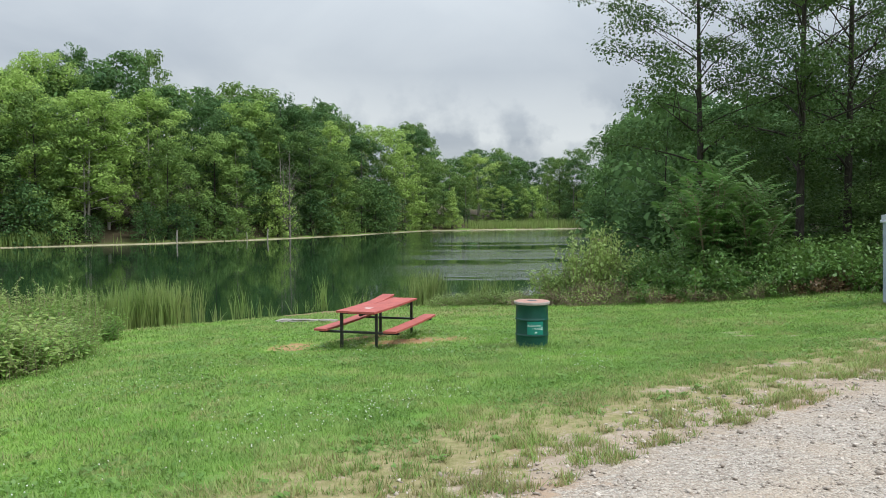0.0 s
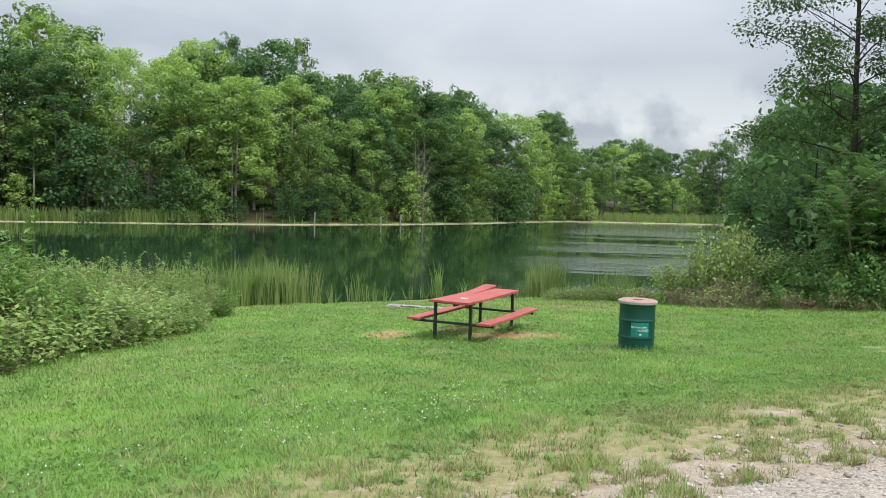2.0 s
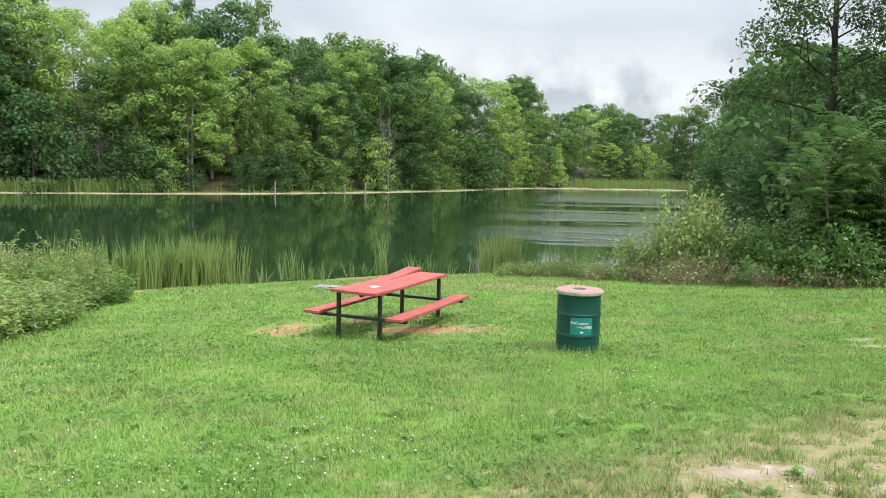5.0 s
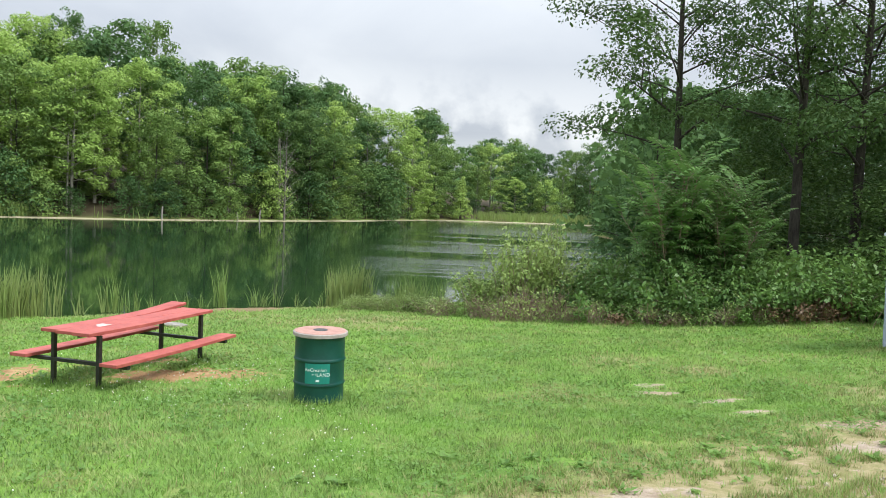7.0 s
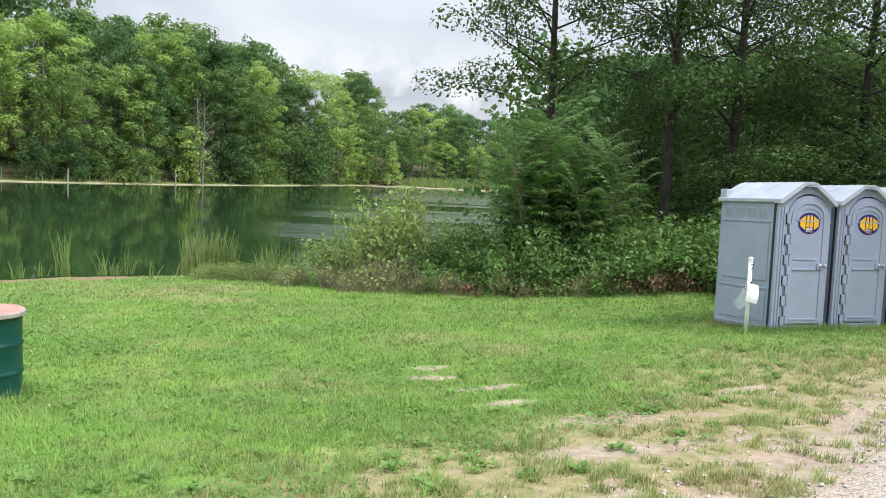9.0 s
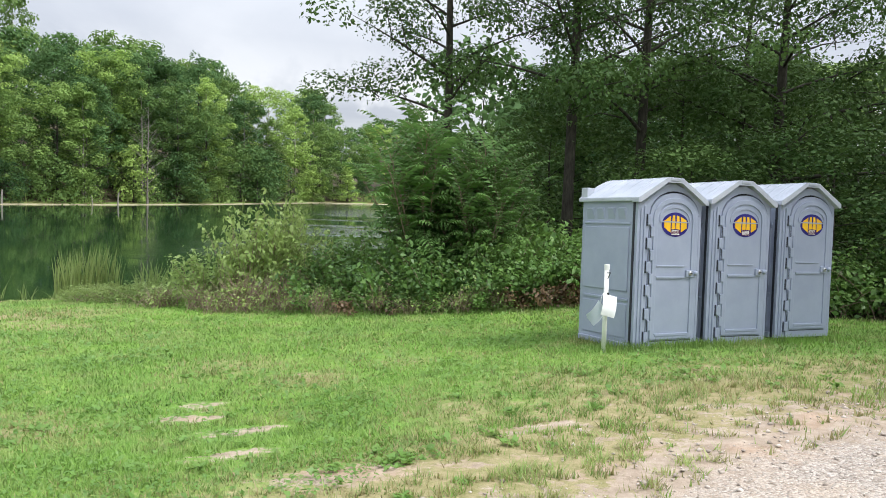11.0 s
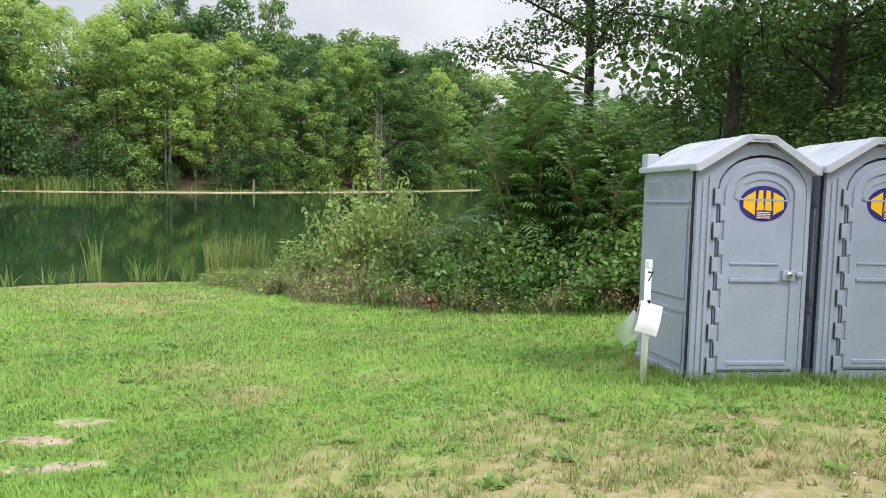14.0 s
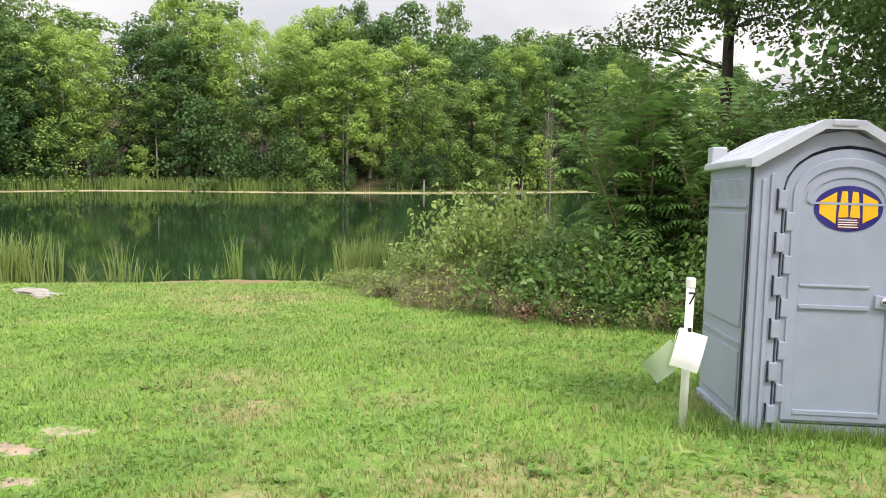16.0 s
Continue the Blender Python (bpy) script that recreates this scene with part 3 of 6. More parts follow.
picnic_table(pose(-1.285, 15.32, gz(-1.28, 15.3) + 0.02, 0, 0.4, 74.5))


# ---- the litter drum ----
def litter_drum(m):
    t = new("litter_drum")
    t.matrix_world = m
    tagged(t, "dark green steel drum bin with a round wooden lid", "trash barrel")
    prof = [(0.275, 0.0), (0.292, 0.012), (0.286, 0.03)]
    for hoop in (0.29, 0.565):
        prof += [(0.286, hoop - 0.03), (0.289, hoop - 0.018), (0.302, hoop), (0.289, hoop + 0.018), (0.286, hoop + 0.03)]
    prof += [(0.286, 0.80), (0.292, 0.815), (0.296, 0.825), (0.29, 0.832)]
    bm_part("drum", lathe(prof, 56), DRUM_GREEN, t, "", 0, True)
    lid = bm_part("lid", lathe([(0.305, 0.832), (0.316, 0.838), (0.316, 0.872), (0.308, 0.880), (0.30, 0.8815)], 56), [LID_EDGE], t, "weathered wooden lid with a bleached rim")
    bm_part("lid_face", lathe([(0.302, 0.8817), (0.298, 0.886), (0.10, 0.887)], 48), LID_WOOD, lid)
    # the lid's hole is a dark disc laid on top, its shade put in the colour
    bm_part("lid_hole_shade", lathe([(0.085, 0.8872), (0.08, 0.892)], 30), LOCK_DARK, lid)
    # a curved sign plate on the side that faces the drive
    face = radians(-84)
    bm = bmesh.new()
    cols = []
    for i in range(9):
        a = face + (i / 8 - 0.5) * 0.98
        cols.append([bm.verts.new((r * math.cos(a), r * math.sin(a), z)) for r in (0.291, 0.296) for z in (0.315, 0.545)])
    for a, b in zip(cols, cols[1:]):
        bm.faces.new((a[2], b[2], b[3], a[3]))
        bm.faces.new((a[0], a[1], b[1], b[0]))
        bm.faces.new((a[1], a[3], b[3], b[1]))
        bm.faces.new((a[0], b[0], b[2], a[2]))
    bm.faces.new((cols[0][0], cols[0][2], cols[0][3], cols[0][1]))
    bm.faces.new((cols[-1][0], cols[-1][1], cols[-1][3], cols[-1][2]))
    sign = bm_part("sign", bm, SIGN_TEAL, t, "teal sign plate with white lettering")
    for text, size, ang, z in (("ReCreation", 0.053, -0.06, 0.475), ("LAND", 0.058, 0.24, 0.420), ("on the", 0.026, -0.09, 0.425)):
        ob = lettering("sign_words", text, size, SIGN_WHITE, sign, Matrix())
        me = ob.data
        for v in me.vertices:
            a = face + ang + v.co.x / 0.298
            r = 0.2975 - v.co.y
            v.co = Vector((r * math.cos(a), r * math.sin(a), z + v.co.z))
    for z, h in ((0.355, 0.022),):
        a = face + 0.02
        bm_part("sign_emblem", boxed(-0.02, 0.02, -0.002, 0.0, z - h / 2, z + h / 2, Matrix.Translation((0.299 * math.cos(a), 0.299 * math.sin(a), 0)) @ pose(0, 0, 0, 0, 0, math.degrees(a) + 90)), SIGN_WHITE, sign)
    return t


litter_drum(pose(1.585, 13.78, gz(1.585, 13.78) - 0.055, 0, 0, 0))


# ---- the portable toilets ----
def arch(w, z0, z1, rise, k=10):
    """An outline with a rounded top: half width, foot, springing and rise."""
    pts = [(-w, z0), (w, z0)]
    for i in range(k + 1):
        a = math.pi * i / k
        pts.append((w * math.cos(a), z1 + rise * math.sin(a)))
    return pts


def gable(w, z0, z1, rise):
    return [(-w, z0), (w, z0), (w, z1), (w * 0.45, z1 + rise * 0.74), (0.12, z1 + rise), (-0.12, z1 + rise), (-w * 0.45, z1 + rise * 0.74), (-w, z1)]


def portable_toilet(m, label):
    """Front towards -y, its left front corner foot at the origin's -x side."""
    t = new("portable_toilet")
    t.matrix_world = m
    tagged(t, label, "portable toilet", "row of portable toilets")
    w, dep, eave, rise = 0.53, 1.08, 1.905, 0.225
    # skid base
    bm = boxed(-w + 0.02, w - 0.02, 0.03, dep - 0.02, 0.02, 0.12)
    for x in (-0.42, 0.0, 0.42):
        box(bm, x - 0.05, x + 0.05, 0.0, dep, -0.05, 0.03)
    bm_part("base", bm, SEAM_DARK, t, "dark skid base")
    # side and back panels with recessed fields and louvres
    for s in (-1, 1):
        bm = boxed(min(s * w, s * (w - 0.03)), max(s * w, s * (w - 0.03)), 0.05, dep, 0.08, eave + 0.02)
        side = bm_part("side_panel", bm, TOILET_GREY, t, "", 0.008)
        x0, x1 = (s * w, s * (w + 0.014))
        for (ya, yb, za, zb) in ((0.12, 1.0, 0.16, 0.585), (0.12, 1.0, 0.75, 1.56)):
            bm_part("raised_field", boxed(min(x0, x1), max(x0, x1), ya, yb, za, zb), TOILET_GREY, side, "", 0.006)
        bm_part("moulded_line", boxed(min(x0, x1), max(x0, x1), 0.10, 1.02, 0.625, 0.655), TOILET_GREY, side, "", 0.004)
        bm_part("moulded_line", boxed(min(x0, x1), max(x0, x1), 0.10, 1.02, 1.60, 1.625), TOILET_GREY, side, "", 0.004)
        for k in range(4):
            y = 0.19 + k * 0.215
            bm = bmesh.new()
            a = [bm.verts.new(p) for p in ((x0, y, 1.66), (x0, y + 0.15, 1.66), (x0, y + 0.15, 1.81), (x0, y, 1.81), (s * (w + 0.03), y + 0.02, 1.80), (s * (w + 0.03), y + 0.13, 1.80))]
            for q in ((0, 1, 5, 4), (0, 4, 3), (1, 2, 5), (3, 4, 5, 2)):
                bm.faces.new([a[i] for i in q])
            bm_part("vent_louvre", bm, TOILET_GREY, side)
        bm_part("foot_rail", boxed(min(s * (w - 0.01), s * (w + 0.03)), max(s * (w - 0.01), s * (w + 0.03)), 0.06, dep - 0.02, 0.03, 0.10), TOILET_GREY, side, "", 0.006)
        for k in range(5):
            y = 0.16 + k * 0.2
            bm_part("rivet", boxed(min(s * (w + 0.03), s * (w + 0.038)), max(s * (w + 0.03), s * (w + 0.038)), y, y + 0.02, 0.055, 0.075), LOCK_METAL, side)
        bm_part("corner_seam", boxed(min(s * (w - 0.014), s * (w + 0.010)), max(s * (w - 0.014), s * (w + 0.010)), 0.024, 0.058, 0.03, eave), SEAM_DARK, t, "dark joint between the panels")
    bm_part("back_panel", boxed(-w, w, dep - 0.02, dep + 0.01, 0.08, eave + 0.02), TOILET_GREY, t, "", 0.008)
    # front: a frame with a rounded doorway
    door_l, door_r, dz0, dz1, dr = -0.335, 0.478, 0.03, 1.715, 0.30
    cx, dw = (door_l + door_r) / 2, (door_r - door_l) / 2
    hole = [(x + cx, z) for x, z in arch(dw + 0.012, 0.045, dz1, dr + 0.026, 10)]
    outer = [(-w, 0.03), (w, 0.03), (w, 1.4), (w, 1.7), (w, eave - 0.01), (w * 0.72, eave + 0.085), (0.28, eave + 0.155), (0.045, eave + rise + 0.01), (-0.17, eave + 0.20), (-0.36, eave + 0.10), (-w, eave - 0.01), (-w, 1.7), (-w, 1.4)]
    front = bm_part("front_frame", framed(outer, hole, -0.02, 0.03), TOILET_GREY, t, "", 0.004)
    bm_part("moulded_column", boxed(-w + 0.045, -w + 0.075, -0.034, -0.018, 0.05, 1.80), TOILET_GREY, front, "", 0.006)
    bm_part("moulded_column", boxed(-w + 0.10, -w + 0.125, -0.034, -0.018, 0.05, 1.84), TOILET_GREY, front, "", 0.006)
    # a dark sheet behind the door paints in the shade of its gap
    bm_part("door_gap_shade", extruded([(x + cx, z) for x, z in arch(dw + 0.013, 0.07, dz1, dr + 0.027, 16)], 0.012, 0.028), SEAM_DARK, t, "dark sheet standing for the shade in the door gap")
    door = bm_part("door", extruded([(x + cx, z) for x, z in arch(dw, dz0, dz1, dr, 20)], -0.030, 0.012), TOILET_GREY, t, "closed grey moulded door", 0.006)
    bm_part("door_rib", framed([(x + cx, z) for x, z in arch(dw - 0.05, 0.15, dz1 - 0.01, dr - 0.05, 16)], [(x + cx, z) for x, z in arch(dw - 0.115, 0.215, dz1 - 0.02, dr - 0.10, 16)], -0.044, -0.028), TOILET_GREY, door, "", 0.005)
    bm_part("door_rib", framed([(x + cx, z) for x, z in arch(dw - 0.14, 1.655, dz1 - 0.03, dr - 0.12, 12)], [(x + cx, z) for x, z in arch(dw - 0.165, 1.64, dz1 - 0.05, dr - 0.14, 12)], -0.038, -0.028), TOILET_GREY, door, "")
    for za, zb, y in ((1.075, 1.095, -0.040), (0.925, 0.955, -0.046), (0.19, 0.225, -0.05)):
        bm_part("moulded_step", boxed(cx - dw + 0.125, cx + dw - (0.23 if za > 0.5 else 0.125), y, -0.028, za, zb), TOILET_GREY, door, "", 0.006)
    bm_part("kick_line", boxed(cx - dw + 0.06, cx + dw - 0.06, -0.032, -0.028, 0.125, 0.134), SEAM_DARK, door)
    # interlocking hinge knuckles down the left edge
    for k in range(11):
        z = 0.12 + k * 0.148
        x = door_l + (0.018 if k % 2 else -0.038)
        bm_part("hinge_knuckle", boxed(x - 0.005, x + 0.052, -0.046, -0.022, z, z + 0.128), TOILET_GREY, door, "", 0.009)
        # solid dark strip, coloured as the shade between knuckles
        bm_part("hinge_shade_strip", boxed(x - 0.013, x - 0.004, -0.034, -0.019, z - 0.012, z + 0.136), SEAM_DARK, door)
    # latch
    latch = bm_part("latch", extruded([(0.28, 0.945), (0.395, 0.935), (0.40, 1.03), (0.28, 1.035)], -0.058, -0.028), TOILET_GREY, door, "", 0.008)
    dial = lathe([(0.028, 0.0), (0.028, 0.012), (0.018, 0.02)], 20)
    dial.transform(pose(0.34, -0.058, 0.992, 90))
    bm_part("latch_dial", dial, LOCK_METAL, latch, "metal occupancy dial")
    bm_part("latch_slot", boxed(0.32, 0.36, -0.081, -0.077, 0.985, 0.997), LOCK_DARK, latch)
    knob = lathe([(0.02, 0.0), (0.032, 0.012), (0.03, 0.04), (0.012, 0.05)], 16)
    knob.transform(pose(0.438, -0.03, 0.995, 90))
    bm_part("door_pull", knob, TOILET_GREY, door, "", 0, True)
    # oval maker's badge, drawn as plain shapes
    def oval(rx, rz, k=40):
        return [(cx + 0.005 + rx * math.cos(2 * math.pi * i / k), 1.615 + rz * math.sin(2 * math.pi * i / k)) for i in range(k)]
    badge = bm_part("badge", extruded(oval(0.222, 0.155), -0.0345, -0.0295), DECAL_BLUE, door, "oval blue badge with yellow shapes")
    bx = cx + 0.005
    shapes = [
        [(-.172, .035), (-.072, .09), (-.072, -.085), (-.172, -.03)],
        [(-.060, -.05), (-.044, .094), (-.010, .094), (.002, -.046)],
        [(.010, -.046), (.020, .094), (.054, .09), (.072, -.05)],
        [(.080, .085), (.172, .045), (.176, -.035), (.088, -.078)],
    ]
    for s in shapes:
        bm_part("badge_shape", extruded([(bx + x * 1.09, 1.615 + z * 1.24) for x, z in s], -0.0365, -0.0343), DECAL_YELLOW, badge)
    bm_part("badge_panel", boxed(bx - 0.068, bx + 0.074, -0.0378, -0.0343, 1.480, 1.550), DECAL_RED, badge)
    for k in range(4):
        bm_part("badge_line", boxed(bx - 0.062, bx + 0.066 - 0.008 * (k % 2), -0.0388, -0.0376, 1.488 + k * 0.016, 1.494 + k * 0.016), SIGN_WHITE, badge)
    # gable roof with ridges, turned-down edge and a vent stack
    outline = gable(w + 0.045, eave - 0.015, eave + 0.035, rise + 0.03)
    roof = bm_part("roof", extruded(outline, 0.034, dep + 0.05), TOILET_ROOF, t, "pale translucent plastic roof", 0.012)
    bm_part("roof_lip", extruded([(-w - 0.055, eave - 0.03), (-w - 0.055, eave + 0.03), (-0.13, eave + rise + 0.075), (0.13, eave + rise + 0.075), (w + 0.055, eave + 0.03), (w + 0.055, eave - 0.03), (w + 0.012, eave - 0.03), (0.12, eave + rise + 0.018), (-0.12, eave + rise + 0.018), (-w - 0.012, eave - 0.03)], -0.092, 0.034), TOILET_ROOF, roof, "", 0.006)
    bm_part("roof_cap", boxed(-0.085, 0.085, -0.10, dep + 0.05, eave + rise + 0.03, eave + rise + 0.078), TOILET_ROOF, roof, "", 0.012)
    for k in range(5):
        y = 0.14 + k * 0.20
        bm_part("roof_rib", extruded(gable(w + 0.036, eave, eave + 0.042, rise + 0.03), y, y + 0.06), TOILET_ROOF, roof, "", 0.003)
    bm_part("vent_stack", boxed(-w - 0.03, -w + 0.09, dep - 0.11, dep + 0.02, eave + 0.02, eave + 0.175), TOILET_ROOF, t, "", 0.012)
    return t


def stand_toilet(x, y, z, turn, wide, label):
    """x, y and z of the left front foot; the row leans back a little and sinks to one side."""
    m = pose(x, y, z, 0, 0, turn) @ pose(0, 0, 0, -2.6, 1.0, 0) @ Matrix.Translation((0.53, 0.02, 0)) @ Matrix.Diagonal((wide, 1, 1.022, 1))
    return portable_toilet(m, label)


stand_toilet(10.905, 17.318, -0.750, 23.0, 1.045, "grey plastic portable toilet beside the white marker post")
stand_toilet(12.04, 17.75, -0.742, 20.0, 1.03, "grey plastic portable toilet between two others")
stand_toilet(13.28, 18.25, -0.722, 20.0, 1.03, "grey plastic portable toilet at the end of the row")


# ---- the numbered marker post ----
def marker_post(m):
    t = new("marker_post")
    t.matrix_world = m
    tagged(t, "white plastic pipe post numbered 7 with papers clipped on", "marker post")
    post = lathe([(0.030, -0.1), (0.030, 1.08)], 20)
    bm_part("pipe", post, WHITE_PVC, t, "", 0, True)
    bm_part("cap", lathe([(0.0335, 1.045), (0.0345, 1.05), (0.0345, 1.105), (0.031, 1.115), (0.02, 1.118)], 20), WHITE_PVC, t)
    lettering("number", "7", 0.13, INK, t, Matrix.Translation((0.010, -0.0312, 0.965)), "black number 7")
    bm_part("clip", boxed(-0.006, 0.02, -0.045, -0.028, 0.70, 0.76), INK, t, "", 0.004)
    def sheet(name, w, h, mm, mat, label, curl):
        n = 8
        v, f = [], []
        for j in range(n + 1):
            for i in range(n + 1):
                u, q = i / n - 0.5, j / n
                v.append((u * w, -curl * math.sin(q * 2.2) - 0.02 * (u * 2) ** 2 * q, -q * h))
        for j in range(n):
            for i in range(n):
                a = j * (n + 1) + i
                f.append((a, a + 1, a + n + 2, a + n + 1))
        me = mesh_np(name, np.array([tuple(mm @ Vector(p)) for p in v]), f, mat)
        return part(name, me, t, label)
    sheet("paper", 0.20, 0.27, pose(0.035, -0.042, 0.73, 0, 14, 0), PAPER, "white paper sheet turned by the wind", 0.05)
    sheet("sleeve", 0.19, 0.27, pose(-0.06, -0.03, 0.60, 10, 48, 8), SLEEVE, "clear plastic sleeve hanging from a string", 0.06)
    a = np.linspace(0, math.pi * 2, 15)
    loop = np.stack([-0.045 + 0.045 * np.cos(a), -0.035 + 0 * a, 0.65 + 0.105 * np.sin(a)], 1)
    part("string", mesh_np("string", *tube(loop, np.full(15, 0.004), 5), WHITE_PVC), t, "white string loop")
    return t


marker_post(pose(10.49, 17.25, gz(10.49, 17.25), -3.0, 1.0, 14))


# ---- stones and posts at the water ----
def stone_slab(x, y, lx, ly, h, turn, seed, label):
    rng = random.Random(seed)
    bm = bmesh.new()
    bmesh.ops.create_icosphere(bm, subdivisions=3, radius=1.0)
    for v in bm.verts:
        p = v.co.copy()
        n1 = noise.noise(p * 1.6 + Vector((seed * 7.3, 0, 0)))
        v.co = Vector((p.x * lx * (1 + 0.35 * n1), p.y * ly * (1 + 0.35 * n1), max(-0.5, min(0.55, p.z)) * h * (1 + 0.5 * noise.noise(p * 4))))
    me = bpy.data.meshes.new("flat_stone")
    bm.to_mesh(me)
    bm.free()
    me.materials.append(STONE)
    ob = new("flat_stone", me)
    ob.matrix_world = pose(x, y, gz(x, y) + h * 0.3, rng.uniform(-4, 4), rng.uniform(-4, 4), turn)
    tagged(ob, label, "stone", "stones by the water")


stone_slab(-3.9, 22.6, 0.60, 0.20, 0.08, 15, 1, "flat pale grey stone slab lying in grass")
stone_slab(-4.6, 22.9, 0.40, 0.20, 0.09, 40, 2, "small flat grey stone lying in grass")
stone_slab(-3.3, 22.2, 0.30, 0.16, 0.08, -10, 3, "small flat grey stone lying in grass")


def shore_post(x, y, h, lean):
    v, f = tube([(0, 0, -0.8), (0.02, 0, h * 0.5), (lean, 0, h)], [0.11, 0.10, 0.085], 9)
    me = mesh_np("shore_post", *joined([(v, f)]), WOOD_GREY)
    ob = new("shore_post", me)
    ob.location = (x, y, WATER_Z)
    tagged(ob, "weathered grey wooden post standing in the shallows", "post", "posts at the far bank")


shore_post(-32.4, 94.3, 1.6, 0.05)
shore_post(-25.8, 102.0, 1.1, -0.08)
shore_post(-23.7, 104.6, 1.5, 0.1)


# ---- trees ----
PROTO = {}


def plant(key, x, y, sxy, sz, turn, sink=0.05, z=None):
    """A copy of a made plant on the ground at x, y."""
    base = (gz(x, y) if z is None else z) - sink
    m = pose(x, y, base, 0, 0, turn) @ Matrix.Diagonal((sxy, sxy, sz, 1))
    ob, used = PROTO[key]
    if not used:
        ob.matrix_basis = m
        PROTO[key][1] = True
        return ob
    s = ob.matrix_basis.to_scale()
    return copy_thing(ob, m @ Matrix.Diagonal((1 / s.x, 1 / s.y, 1 / s.z, 1)))


def crown_profile(kind, u):
    """Relative limb length at height share u of the crown."""
    if kind == "round":
        return math.sqrt(max(0.0, 1 - (2 * u - 0.85) ** 2 / 1.45)) * 0.95 + 0.05
    if kind == "oval":
        return 0.30 + 0.70 * math.sin(math.pi * min(1, 0.18 + 0.80 * u)) ** 0.8
    if kind == "cone":
        return 1.05 - 0.95 * u
    return 0.55 + 0.45 * math.sin(math.pi * (0.25 + 0.7 * u))


def tree_arrays(seed, H, R, base, limbs, leaves, leaf, kind, trunk_r, clump=0.30, rise=0.35, sides=7, slim=0.3, flat=0.62, forks=True, puff=0.0):
    """Trunk with limbs, and crown, as arrays."""
    rng = np.random.default_rng(seed)
    zs = np.linspace(0, 1, 9)
    wob = np.cumsum(rng.normal(0, 0.012 * H * 0.3, (9, 2)), axis=0) * zs[:, None]
    spine = np.stack([wob[:, 0], wob[:, 1], zs * H * 0.96], 1)
    rad = trunk_r * (1 - 0.93 * zs) ** 0.9
    rad[0] *= 1.35
    woods = [tube(spine, rad, sides)]
    clusters = []

    def at(u):
        return np.array([np.interp(u, zs, spine[:, k]) for k in range(3)])

    for k in range(limbs):
        u = (k + 0.5) / limbs
        h = base + (1 - base) * u * 0.97
        az = k * 2.399 + rng.uniform(-0.5, 0.5)
        L = R * crown_profile(kind, u) * rng.uniform(0.72, 1.18)
        up = rise + 0.55 * u + rng.uniform(-0.12, 0.12)
        s = at(max(0.02, h - 0.06 * (1 - u) - 0.25 * L * up / H))
        d = np.array([math.cos(az), math.sin(az), 0])
        q = np.linspace(0, 1, 5)[:, None]
        side = np.array([-d[1], d[0], 0]) * rng.normal(0, 0.12 * L)
        pts = s + d * L * q + np.array([0, 0, 1.0]) * (L * up * (q ** 1.0) - 0.18 * L * q * q) + side * q * q
        r0 = max(0.018 * trunk_r / 0.25, trunk_r * (1 - h) * 0.5 + 0.02 * trunk_r)
        woods.append(tube(pts, r0 * np.array([1, 0.75, 0.5, 0.3, 0.12]), 5))
        for f in (0.42, 0.66, 0.88, 1.0):
            c = pts[0] + (pts[-1] - pts[0]) * f + np.array([0, 0, 0.1 * L * math.sin(f * 3)]) + rng.normal(0, 0.15 * L, 3) * np.array([1, 1, 0.6])
            clusters.append((c, clump * R * rng.uniform(0.6, 1.15) * (0.7 + 0.3 * f)))
            if forks and f < 1:
                tip = c + rng.normal(0, 0.05 * L, 3)
                st = pts[0] + (pts[-1] - pts[0]) * (f * 0.7)
                woods.append(tube(np.stack([st, (st + tip) / 2 + np.array([0, 0, 0.04 * L]), tip]), r0 * np.array([0.4, 0.25, 0.08]), 4))
    top = at(1.0)
    for k in range(5):
        clusters.append((top + rng.normal(0, 0.06 * H, 3) * np.array([0.5, 0.5, 0.6]), clump * R * rng.uniform(0.5, 0.9)))
    cc = np.array([c for c, _ in clusters])
    cr = np.array([r for _, r in clusters])
    pick = rng.choice(len(cc), leaves, p=cr ** 2 / np.sum(cr ** 2))
    d = unit(rng.normal(size=(leaves, 3)) + np.array([0, 0, 0.25]))
    rr = cr[pick] * (0.35 + 0.3 * puff + (0.75 - 0.3 * puff) * rng.random(leaves) ** 0.6)
    pos = cc[pick] + d * rr[:, None] * np.array([1.0, 1.0, flat])
    nrm = unit(d * (0.7 + 0.4 * puff) + np.array([0, 0, 0.55 - 0.1 * puff]) + rng.normal(0, 0.45 - 0.17 * puff, (leaves, 3)))
    crown = leaf_cards(rng, pos, nrm, leaf * rng.uniform(0.6, 1.35, leaves), slim)
    return joined(woods), crown


def make_tree(key, name, label, leaf_mat, bark, group, seed, leaves, **kw):
    wood, crown = tree_arrays(seed, leaves=leaves, **kw)
    t = new(name)
    tagged(t, label, "tree", group)
    tr = mesh_np("trunk", *wood, bark)
    tr.polygons.foreach_set("use_smooth", [True] * len(tr.polygons))
    part("trunk", tr, t)
    if leaves > 10:
        part("crown", mesh_np("crown", *crown, leaf_mat), t)
    PROTO[key] = [t, False]


